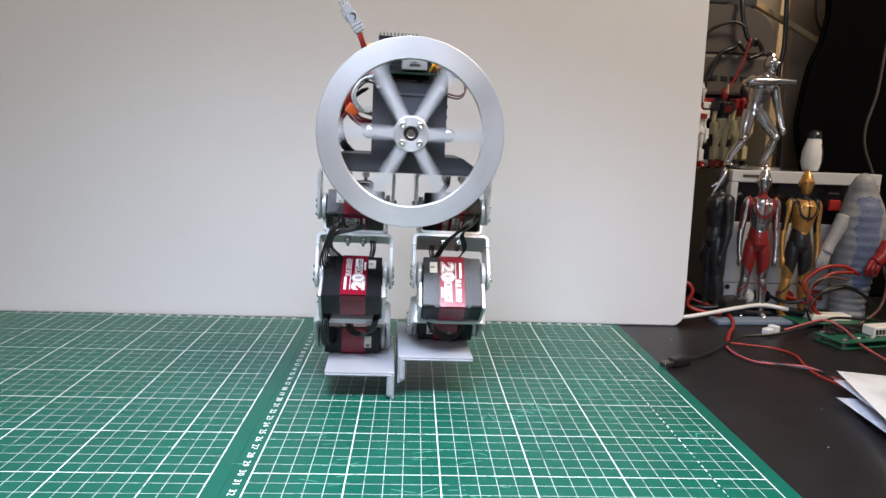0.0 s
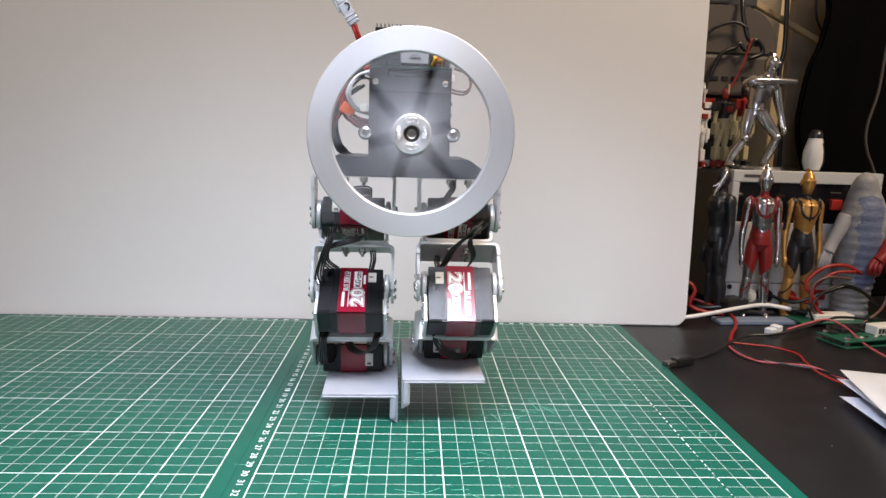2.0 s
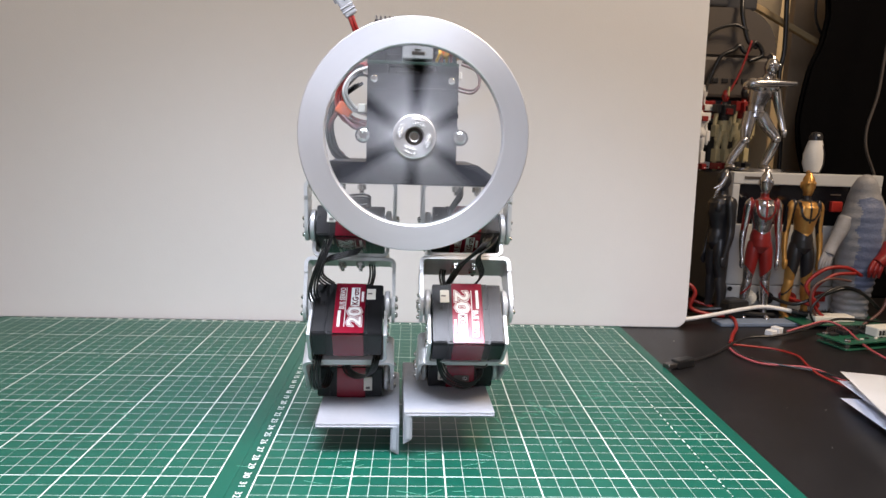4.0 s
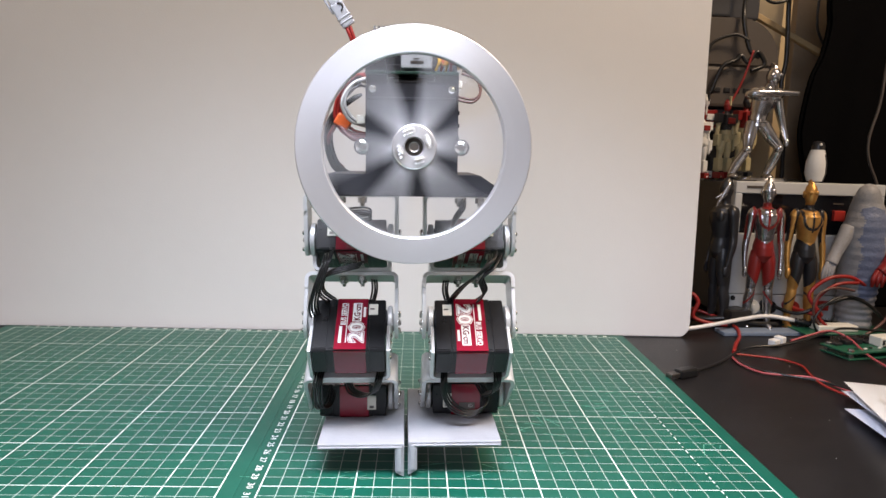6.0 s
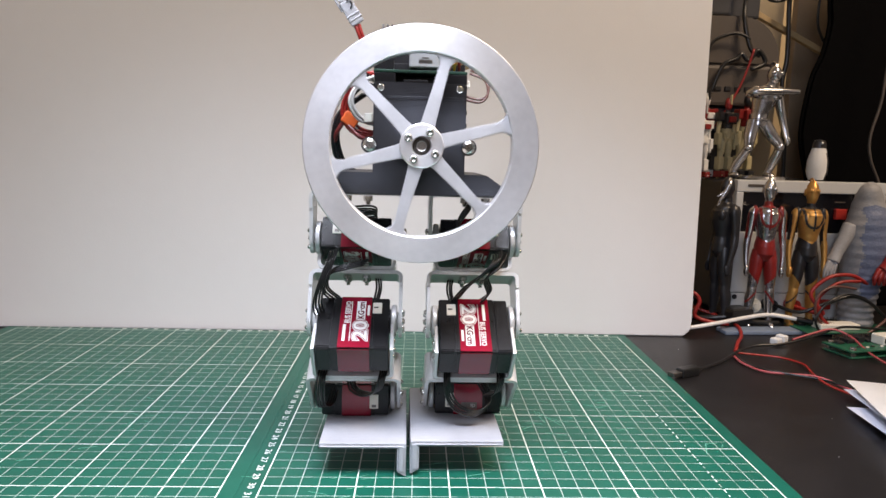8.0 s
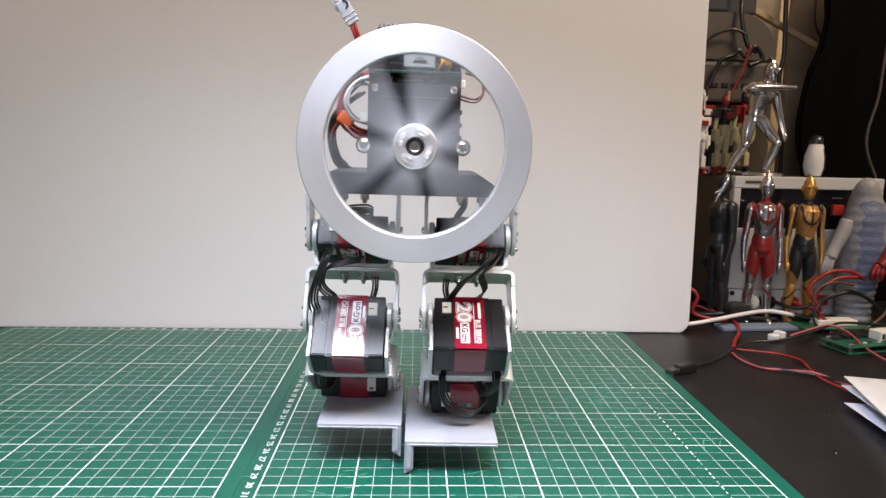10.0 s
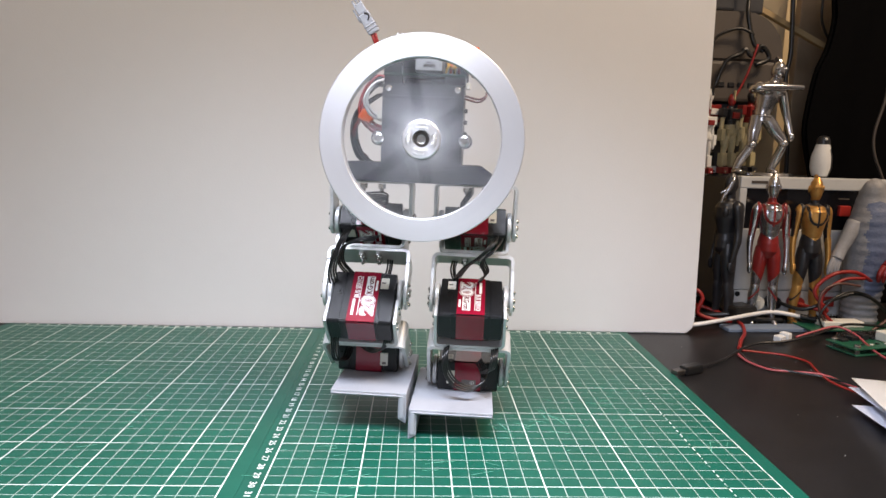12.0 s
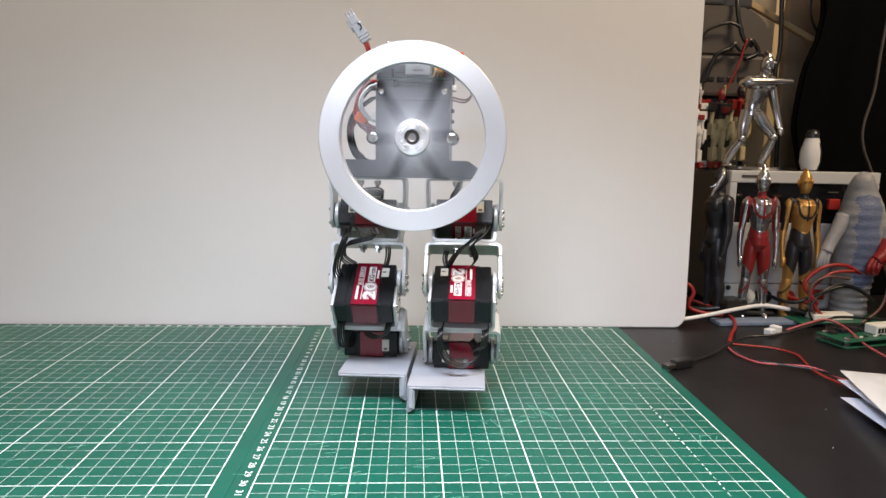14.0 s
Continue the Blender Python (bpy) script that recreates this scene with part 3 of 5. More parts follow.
for s in (-1, 1):
    add_lathe(bm, [(0, 0), (0.0043, 0), (0.0043, 0.010), (0.0038, 0.011), (0, 0.011)], 20, Matrix.Translation((s * 0.0258, -0.030, 0.0542)) @ YM)
part("motor_tower", bm, M_TORSO, robot, "dark grey printed motor housing behind the flywheel")
for s in (-1, 1):
    bm = bmesh.new()
    screw(bm, (s * 0.0203, -0.0405, 0.0835), (0, -1, 0), 0.0021, 0.0012)
    part("tower_screw", bm, M_STEEL, robot, "small bright cross-head screw")
    bm = bmesh.new()
    screw(bm, (s * 0.0255, -0.041, 0.0542), (0, -1, 0), 0.0039, 0.0024)
    for w in (0.0005,):
        add_box(bm, s * 0.0255 - 0.0022, s * 0.0255 + 0.0022, -0.0436, -0.0420, 0.0542 - w, 0.0542 + w)
        add_box(bm, s * 0.0255 - w, s * 0.0255 + w, -0.0436, -0.0420, 0.0520, 0.0564)
    part("tower_screw", bm, M_STEEL, robot, "large bright cross-head screw")
for s in (-1, 1):
    bm = bmesh.new()
    t = bmesh.new()
    u_profile(t, 0.0270, 0.0021, 0.0283, 0.018, -0.0105, 0.0095)
    merge(bm, t, Matrix.Translation((s * HX, 0, 0)))
    for k in (-1, 1):
        arm_plate(bm, s * HX + k * 0.0258 - 0.0011, s * HX + k * 0.0258 + 0.0011, -0.0005, 0.0185, 0.0, 0.0092)
    part("hip_bracket", bm, M_ALU, robot, "U-shaped aluminium bracket under the base")
    horn_set(robot, 0.0, 0.0, Matrix.Translation((s * HX, 0, 0)))
    for x in (-0.006, 0.006):
        bm = bmesh.new()
        add_lathe(bm, [(0.0, 0.0205), (0.0014, 0.0205), (0.0014, 0.0225), (0.0026, 0.0225), (0.0026, 0.0255), (0, 0.0255)], 6, Matrix.Translation((s * HX + x, -0.004, 0)))
        part("bracket_nut", bm, M_STEEL, robot, "steel nut under the base")
    wire_bundle("servo_lead", robot, fan([(s * HX - 0.012, 0.0, 0.011), (s * HX - 0.006, -0.016, 0.017), (s * HX + 0.008, -0.018, 0.0185), (s * HX + 0.011, -0.012, 0.0155), (s * HX, -0.006, 0.013)] if s < 0 else
                                         [(s * HX - 0.002, 0.0, 0.024), (s * HX - 0.004, -0.014, 0.022), (s * HX - 0.009, -0.014, 0.014), (s * HX - 0.010, -0.006, 0.009)], (0, 0.0003, 0.0010), 4))

# electronics on top
M_GREYPLASTIC = material("grey_sticker_plastic", (0.24, 0.25, 0.25), 0.5, vary=0.1, grain=80)
bm = bmesh.new()
add_box(bm, -0.0245, 0.0245, -0.034, 0.022, 0.0918, 0.0934, 0.0003, 1)
add_box(bm, -0.0060, 0.0050, -0.0346, -0.0340, 0.0921, 0.0931)
part("circuit_board", bm, M_PCBDARK, robot, "green circuit board on the motor housing")
for x0, x1, y0, y1, z0, z1 in ((-0.0245, -0.0140, -0.033, -0.025, 0.0934, 0.0995), (-0.009, 0.004, -0.034, -0.028, 0.0868, 0.0885), (0.008, 0.016, -0.034, -0.028, 0.0868, 0.0885),
                               (0.012, 0.0245, -0.034, -0.020, 0.0865, 0.0918), (-0.024, -0.013, -0.034, -0.020, 0.0865, 0.0918), (-0.0235, 0.0235, -0.020, 0.018, 0.0865, 0.0918), (-0.023, 0.020, -0.008, 0.018, 0.0934, 0.100)):
    bm = bmesh.new()
    add_box(bm, x0, x1, y0, y1, z0, z1, 0.0004, 1)
    part("board_component", bm, M_BLACK, robot, "black header block")
bm = bmesh.new()
add_box(bm, -0.0060, 0.0105, -0.032, -0.012, 0.0950, 0.1040, 0.0006, 1)
part("radio_module", bm, M_GREYPLASTIC, robot, "pale module with a printed sticker")
bm = bmesh.new()
add_box(bm, -0.001, 0.006, -0.0322, -0.0319, 0.0975, 0.0990)
add_box(bm, 0.0005, 0.0040, -0.0322, -0.0319, 0.0998, 0.1003)
part("sticker_print", bm, M_DARKSTEEL, robot, "dark unreadable print")
for x, y, z, r in ((0.0170, -0.026, 0.0985, 0.0026), (0.0212, -0.025, 0.1000, 0.0022)):
    bm = bmesh.new()
    add_lathe(bm, [(0, 0), (r, 0), (r, 0.007), (r * 0.7, 0.008), (0, 0.008)], 14, Matrix.Translation((x, y, z)) @ YM)
    part("capacitor", bm, M_GOLDPIN, robot, "small gold capacitor")
bm = bmesh.new()
add_box(bm, -0.031, 0.031, 0.006, 0.028, 0.1015, 0.1150, 0.003, 2)
part("battery", bm, M_YELLOW, robot, "yellow wrapped battery pack")
bm = bmesh.new()
add_box(bm, 0.006, 0.0315, 0.0055, 0.0285, 0.1135, 0.1160, 0.001, 2)
part("battery_tape", bm, M_ORANGE, robot, "orange red tape on the battery")
bm = bmesh.new()
add_box(bm, -0.022, 0.004, -0.002, 0.006, 0.1125, 0.1195, 0.0004, 1)
add_box(bm, -0.0255, 0.0255, -0.006, 0.005, 0.0905, 0.1122, 0.0008, 1)
part("pin_header", bm, M_BLACK, robot, "black pin header")
bm = bmesh.new()
for k in range(11):
    for row in (0.0, 0.0035):
        add_box(bm, -0.0216 + k * 0.0025, -0.0205 + k * 0.0025, row, row + 0.0008, 0.1190, 0.1220)
tagged(part("header_pins", bm, M_STEEL, robot, "two rows of tinned pins"), kind="stuff")

for k, mt in enumerate((M_YELLOW, M_ORANGE, M_YELLOW, M_WIRE_RED)):
    wire_bundle("board_lead", robot, [[(0.0120 + 0.0028 * k, -0.020, 0.1045), (0.0130 + 0.0026 * k, -0.030, 0.1030 - 0.001 * (k % 2)), (0.0140 + 0.0020 * k, -0.0335, 0.0985), (0.0125 + 0.0026 * k, -0.030, 0.0945)]], 0.0008, mt, "short coloured lead on the circuit board")
# leads at the sides
M_BROWN = material("brown_wire", (0.10, 0.045, 0.035), 0.4, vary=0.2, grain=100)
wire_bundle("power_lead", robot, fan([(-0.030, -0.004, 0.104), (-0.031, -0.010, 0.109), (-0.033, -0.012, 0.114), (-0.0350, -0.012, 0.1190)], (0.0014, 0, 0.0003), 2), 0.0010, M_WIRE_RED, "red battery lead")
pm = Matrix.Translation((-0.0410, -0.012, 0.1300)) @ pose(0, 0, 0, 6, -33, 0)
bm = bmesh.new()
add_box(bm, -0.0037, 0.0037, -0.0030, 0.0030, -0.0125, 0.0012, 0.0010, 2, pm)
add_box(bm, -0.0030, 0.0030, -0.0024, 0.0024, 0.0012, 0.0075, 0.0007, 2, pm)
for x in (-0.0022, 0.0, 0.0022):
    add_box(bm, x - 0.0007, x + 0.0007, -0.0018, 0.0018, 0.0070, 0.0108, 0.0004, 2, pm)
add_box(bm, -0.0048, -0.0036, -0.0018, 0.0018, -0.0030, 0.0060, 0.0004, 2, pm)
for z in (-0.0100, -0.0076):
    add_box(bm, -0.0041, 0.0041, -0.0033, 0.0033, z, z + 0.0009, 0.0003, 1, pm)
part("battery_plug", bm, M_CLEAR, robot, "milky white battery plug on a red lead")
bm = bmesh.new()
add_tube(bm, [pm @ Vector(p) for p in ((0.0004, -0.0031, -0.0040), (0.0022, -0.0031, -0.0026), (0.0024, -0.0031, -0.0006), (0.0008, -0.0031, 0.0006))], 0.0005, 6, 5)
part("plug_mark", bm, M_CHIPDARK, robot, "dark bent clip on the plug")
M_MAROON = material("maroon_wire", (0.13, 0.015, 0.012), 0.4, vary=0.2, grain=100)
for k, mt in enumerate((M_WIRE_RED, M_WIRE_WHITE, M_WIRE)):
    wire_bundle("board_lead", robot, [[(-0.024, -0.014, 0.0905 - 0.002 * k), (-0.029, -0.022, 0.0925 - 0.003 * k), (-0.0345, -0.022, 0.0875 - 0.003 * k), (-0.0385, -0.014, 0.0795 - 0.001 * k), (-0.0395, -0.004, 0.072)]], 0.0007, mt, "thin lead from the circuit board")
wire_bundle("power_lead", robot, [[(-0.040, -0.012, 0.0660), (-0.033, -0.016, 0.0590), (-0.026, -0.014, 0.0575), (-0.020, -0.006, 0.060)], [(-0.041, -0.010, 0.0680), (-0.046, -0.008, 0.060), (-0.047, 0.0, 0.050), (-0.040, 0.008, 0.042)]], 0.0013, M_MAROON, "dark red power lead to the orange plug")
wire_bundle("side_lead", robot, fan([(-0.020, -0.018, 0.092), (-0.031, -0.022, 0.088), (-0.037, -0.022, 0.078), (-0.033, -0.018, 0.069), (-0.024, -0.012, 0.066)], (0.0012, 0.0004, 0.0006), 2), 0.0009, M_WIRE_WHITE, "white and grey lead looped at the side")
wire_bundle("side_lead", robot, fan([(-0.022, -0.010, 0.094), (-0.034, -0.014, 0.090), (-0.041, -0.012, 0.074), (-0.036, -0.010, 0.063), (-0.024, -0.010, 0.060)], (0.0014, 0.0004, 0.0008), 3), 0.0010, M_WIRE_RED, "red lead looped at the side")
wire_bundle("side_lead", robot, fan([(-0.030, -0.006, 0.083), (-0.043, -0.008, 0.072), (-0.047, -0.006, 0.058), (-0.044, 0.0, 0.044), (-0.036, 0.006, 0.038)], (0.0012, 0.0004, 0.0004), 3), 0.0010, M_WIRE, "black lead down the side")
wire_bundle("side_lead", robot, fan([(0.023, -0.016, 0.082), (0.033, -0.018, 0.080), (0.0375, -0.018, 0.084), (0.036, -0.016, 0.092), (0.028, -0.012, 0.096)], (0.0003, 0.0004, 0.0012), 2), 0.0007, M_BROWN, "brown and white lead looped at the side")
bm = bmesh.new()
add_box(bm, -0.0345, -0.0275, -0.020, -0.012, 0.0865, 0.0935, 0.0008, 2, pose(0, 0, 0, 0, 0, 0))
add_box(bm, -0.0375, -0.0325, -0.018, -0.010, 0.090, 0.096, 0.0008, 2)
part("side_connectors", bm, M_BLACK, robot, "black cable connectors")
for x0, x1, z0, z1 in ((-0.0300, -0.0255, 0.0665, 0.0715), (0.0245, 0.0275, 0.0865, 0.0905)):
    bm = bmesh.new()
    add_box(bm, x0, x1, -0.019, -0.013, z0, z1, 0.0006, 2)
    part("side_plug", bm, M_CONN, robot, "small pale plug")
bm = bmesh.new()
add_box(bm, -0.0425, -0.0335, -0.014, -0.008, 0.0645, 0.0715, 0.0012, 2, Matrix.Translation((-0.038, 0, 0.068)) @ pose(0, 0, 0, 0, 32, 0) @ Matrix.Translation((0.038, 0, -0.068)))
part("power_plug", bm, M_ORANGE, robot, "orange power plug")
bm = bmesh.new()
for k in range(3):
    add_box(bm, 0.024, 0.0262, -0.020, -0.014, 0.058 + k * 0.007, 0.0605 + k * 0.007, 0.0004, 1)
part("side_pins", bm, M_BLACK, robot, "black knobs on the housing side")

# flywheel, axis along y
R_OUT, R_IN = 0.0594, 0.0459
bm = bmesh.new()
add_lathe(bm, [(R_IN, -0.0032), (R_IN + 0.0005, -0.0038), (R_OUT - 0.0006, -0.0038), (R_OUT, -0.0032), (R_OUT, 0.0034), (R_OUT - 0.0005, 0.004), (R_IN + 0.0005, 0.004), (R_IN, 0.0034)], 128, YM, True)
wheel = part("flywheel", bm, M_WHEEL, robot, "turned aluminium flywheel with six spokes")
bm = bmesh.new()
add_lathe(bm, [(0.0, 0.0005), (0.0047, 0.0005), (0.0051, 0.004), (0.0106, 0.004), (0.0112, 0.0034), (0.0112, -0.0030), (0.0, -0.0030)], 48, YM)
part("wheel_hub", bm, M_WHEEL, wheel, "round aluminium hub")
spoke_mesh = None
for k in range(6):
    if spoke_mesh is None:
        bm = bmesh.new()
        ring = [(0.0095, -0.0042), (0.0125, -0.0036), (0.030, -0.0029), (0.0405, -0.0026), (0.0436, -0.0036), (0.0462, -0.0070), (0.0462, 0.0070), (0.0436, 0.0036), (0.0405, 0.0026), (0.030, 0.0029), (0.0125, 0.0036), (0.0095, 0.0042)]
        add_prism(bm, ring, -0.0022, 0.0028, 0.0004, YM)
        spoke = part("spoke", bm, M_SPOKE, wheel)
        spoke_mesh = spoke.data
    else:
        spoke = new("spoke", spoke_mesh)
        spoke.parent = wheel
    spoke.matrix_basis = pose(0, 0, 0, 0, 60 * k, 0)
for k in range(4):
    a = math.pi / 2 * k + radians(45)
    screw_part("hub_screw", wheel, (0.0078 * math.cos(a), -0.0040, 0.0078 * math.sin(a)), (0, -1, 0), 0.0022, 0.0016, label="bright hub screw")
bm = bmesh.new()
add_lathe(bm, [(0, 0.0030), (0.0022, 0.0030), (0.0027, 0.0024), (0.0027, 0.0004), (0, 0.0004)], 20, YM)
part("axle_end", bm, M_STEEL, wheel, "steel axle end")
bm = bmesh.new()
add_lathe(bm, [(0, 0.0006), (0.0045, 0.0006), (0.0045, 0.0009), (0, 0.0009)], 24, YM)
part("hub_bore", bm, M_DARKSTEEL, wheel, "dark hub bore")

# ---- the corner beside the board ----
M_WALL = material("beige_wall_paint", (0.62, 0.50, 0.31), 0.85, vary=0.06, grain=6, bump=0.15, bump_scale=200)
M_ROOM = material("pale_room_paint", (0.66, 0.64, 0.60), 0.9, vary=0.05, grain=4)
M_FLOOR = material("brown_floor_boards", (0.16, 0.10, 0.06), 0.6, vary=0.2, grain=8)
M_PANEL = material("brown_grey_panel", (0.30, 0.22, 0.14), 0.75, vary=0.12, grain=14, bump=0.1, bump_scale=300)
M_CLOTH = material("black_cloth", (0.0018, 0.0018, 0.0021), 0.95, vary=0.3, grain=40, bump=0.3, bump_scale=800, spec=0.05)
M_GREYBOX = material("warm_grey_plastic", (0.068, 0.056, 0.046), 0.55, vary=0.08, grain=30)
M_PSU = material("off_white_instrument_paint", (0.52, 0.53, 0.52), 0.5, vary=0.06, grain=30, bump=0.1, bump_scale=900)
M_PSUSIDE = material("dark_steel_cover", (0.035, 0.036, 0.04), 0.5, vary=0.2, grain=40, bump=0.1, bump_scale=800)
M_SCREEN = material("black_glossy_panel", (0.006, 0.006, 0.008), 0.15, vary=0.2, grain=20)
M_BUTTON = material("red_button_plastic", (0.42, 0.03, 0.02), 0.4, vary=0.1, grain=80)
M_SILVER = material("silver_figure_paint", (0.50, 0.50, 0.52), 0.22, metal=0.95, vary=0.2, grain=60)
M_FIGRED = material("red_figure_paint", (0.20, 0.013, 0.011), 0.33, vary=0.15, grain=60)
M_GOLD = material("bronze_figure_paint", (0.55, 0.29, 0.08), 0.40, metal=0.7, vary=0.25, grain=50)
M_FIGBLACK = material("black_figure_vinyl", (0.014, 0.014, 0.016), 0.34, vary=0.25, grain=60)
M_FIGGREY = material("grey_figure_vinyl", (0.25, 0.25, 0.255), 0.55, vary=0.2, grain=50, bump=0.4, bump_scale=350)
M_FIGBLUE = material("blue_figure_paint", (0.11, 0.135, 0.21), 0.5, vary=0.25, grain=70, bump=0.5, bump_scale=400)
M_FIGCREAM = material("cream_figure_plastic", (0.42, 0.36, 0.20), 0.5, vary=0.2, grain=80)
M_WHITEFIG = material("white_figure_plastic", (0.66, 0.66, 0.64), 0.45, vary=0.06, grain=60)
M_PAPER = material("white_paper", (0.78, 0.77, 0.74), 0.8, vary=0.02, grain=10)
M_PAPER2 = material("bluish_paper", (0.62, 0.65, 0.74), 0.8, vary=0.03, grain=10)
M_TRAY = material("blue_grey_tray_plastic", (0.15, 0.19, 0.25), 0.45, vary=0.15, grain=40)
M_WOOD = material("pale_wood_stick", (0.42, 0.30, 0.15), 0.6, vary=0.2, grain=40, stretch=(0.2, 1, 1))
M_CHIP = material("chip_black", (0.01, 0.01, 0.011), 0.45, vary=0.2, grain=100)

# unseen walls, ceiling and floor close the room, added to reflect in the metal
for nm, x0, x1, y0, y1, z0, z1, mt in (("wall_back", -1.7, 1.9, 0.64, 0.70, -0.75, 2.4, M_WALL), ("wall_front", -1.7, 1.9, -3.46, -3.40, -0.75, 2.4, M_ROOM),
                                       ("wall_side", -1.76, -1.70, -3.4, 0.64, -0.75, 2.4, M_ROOM), ("wall_side", 1.90, 1.96, -3.4, 0.64, -0.75, 2.4, M_ROOM),
                                       ("ceiling", -1.7, 1.9, -3.4, 0.64, 2.4, 2.46, M_ROOM), ("floor", -1.7, 1.9, -3.4, 0.64, -0.81, -0.75, M_FLOOR)):
    bm = bmesh.new()
    add_box(bm, x0, x1, y0, y1, z0, z1)
    tagged(part(nm, bm, mt), "unseen painted surface added to close the room", "room", kind="structure")

# brown panel that stands against the wall, beside a pale strip of wall
bm = bmesh.new()
add_box(bm, 0.605, 0.80, 0.32, 0.335, -0.002, 0.62, 0.002)
tagged(part("side_panel", bm, M_PANEL), "brown grey upright panel behind the clutter", "panel")
# slab added for the strip of wall, nearer than wall_back
bm = bmesh.new()
add_box(bm, 0.36, 0.602, 0.350, 0.362, -0.002, 0.62, 0.002)
tagged(part("rear_wall_strip", bm, M_WALL), "beige strip of wall at the back of the desk", "panel")

# large black rounded back-rest
bm = bmesh.new()
outline = smooth_path([(0.566, 0.60, 0), (0.556, 0.45, 0), (0.561, 0.365, 0), (0.564, 0.340, 0), (0.559, 0.305, 0), (0.549, 0.278, 0), (0.543, 0.236, 0), (0.542, 0.207, 0), (0.549, 0.175, 0), (0.556, 0.150, 0), (0.572, 0.05, 0), (0.585, -0.002, 0)], 4)
pts = [(v.x, v.y) for v in outline] + [(1.0, -0.002), (1.0, 0.60)]
add_prism(bm, pts[::-1], 0.0, 0.010, 0.003, Matrix.Translation((0, 0.180, 0)) @ pose(0, 0, 0, 90, 0, 0))
tagged(part("black_cushion", bm, M_CLOTH), "large black rounded cloth-covered back cushion", "cushion")

# grey domed device with a box below
dev = thing("grey_device", "warm grey plastic device with a domed head", "device", pose(0.472, 0.225, 0.0))
bm = bmesh.new()
dome = [(-0.064, 0.288), (0.041, 0.288)] + [(0.041 + 0.002 * math.sin(a) - (1 - math.cos(a)) * 0.052, 0.292 + 0.054 * math.sin(a)) for a in [k * math.pi / 2 / 10 for k in range(1, 11)]] + [(-0.064, 0.346)]
add_prism(bm, dome, 0.0, 0.045, 0.003, pose(0, 0.0, 0, 90, 0, 0))
part("domed_head", bm, M_GREYBOX, dev)
bm = bmesh.new()
add_box(bm, -0.060, 0.040, -0.052, 0.0, 0.240, 0.2875, 0.004)
part("lower_box", bm, M_GREYBOX, dev)
bm = bmesh.new()
for k in range(5):
    add_box(bm, -0.040 + 0.012 * k, -0.032 + 0.012 * k, -0.0535, -0.0515, 0.257, 0.263, 0.0008, 1)
part("vent_holes", bm, M_CHIP, dev)
bm = bmesh.new()
add_box(bm, -0.045, 0.02, -0.04, -0.01, -0.002, 0.241, 0.004)
part("stand", bm, M_PSUSIDE, dev, "dark stand")
bm = bmesh.new()
add_box(bm, -0.046, -0.020, -0.036, -0.014, 0.348, 0.372, 0.003)
add_box(bm, -0.020, 0.018, -0.030, -0.010, 0.346, 0.40, 0.003)
part("top_block", bm, M_PSUSIDE, dev, "dark block on top")

# wooden stick leaning across
bm = bmesh.new()
add_box(bm, -0.125, 0.075, -0.004, 0.004, -0.0035, 0.0035, 0.0008, 1, Matrix.Translation((0.535, 0.235, 0.345)) @ pose(0, 0, 0, 0, 26, 0))
tagged(part("wooden_stick", bm, M_WOOD), "pale wooden stick leaning across the corner", "stick")


def cable(name, pts, r, mat, label, steps=6):
    bm = bmesh.new()
    add_tube(bm, pts, r, 8, steps)
    return tagged(part(name, bm, mat), label, "cable")


cable("black_cable", [(0.533, 0.215, 0.45), (0.534, 0.212, 0.373), (0.538, 0.212, 0.305), (0.535, 0.212, 0.268), (0.546, 0.212, 0.19), (0.550, 0.215, 0.10), (0.552, 0.218, 0.0)], 0.0030, M_WIRE, "thick black cable hanging down the corner")
cable("black_cable", [(0.463, 0.178, 0.42), (0.463, 0.178, 0.366), (0.461, 0.172, 0.34), (0.469, 0.168, 0.307), (0.480, 0.165, 0.298)], 0.0026, M_WIRE, "black cable hanging before the grey device")
cable("black_cable", [(0.418, 0.170, 0.300), (0.428, 0.172, 0.316), (0.452, 0.170, 0.324), (0.468, 0.168, 0.317)], 0.0018, M_WIRE, "black cable bent in an arc")
cable("black_cable", [(0.425, 0.165, 0.255), (0.436, 0.165, 0.285), (0.452, 0.165, 0.294), (0.458, 0.165, 0.300), (0.466, 0.163, 0.292), (0.476, 0.163, 0.304), (0.486, 0.163, 0.290), (0.470, 0.163, 0.282)], 0.0026, M_WIRE, "black cable tangled in small loops")
cable("black_cable", [(0.490, 0.20, 0.40), (0.500, 0.20, 0.372), (0.520, 0.20, 0.370), (0.545, 0.20, 0.384), (0.566, 0.20, 0.39)], 0.0020, M_WIRE, "black cable bowed along the top")
cable("black_cable", [(0.590, 0.24, 0.42), (0.588, 0.24, 0.36), (0.596, 0.24, 0.335), (0.612, 0.24, 0.315)], 0.0018, M_WIRE, "thin black cable on the brown panel")
cable("red_cable", [(0.470, 0.160, 0.305), (0.460, 0.160, 0.270), (0.446, 0.160, 0.240), (0.430, 0.158, 0.215)], 0.0013, M_WIRE_RED, "thin red wire hanging down")
cable("grey_cable", [(0.622, 0.13, 0.40), (0.612, 0.13, 0.30), (0.609, 0.13, 0.247), (0.601, 0.13, 0.208), (0.604, 0.13, 0.182), (0.619, 0.13, 0.150), (0.640, 0.12, 0.08), (0.65, 0.10, 0.0)], 0.0016, M_GREYBOX, "grey wire hanging before the black cushion")

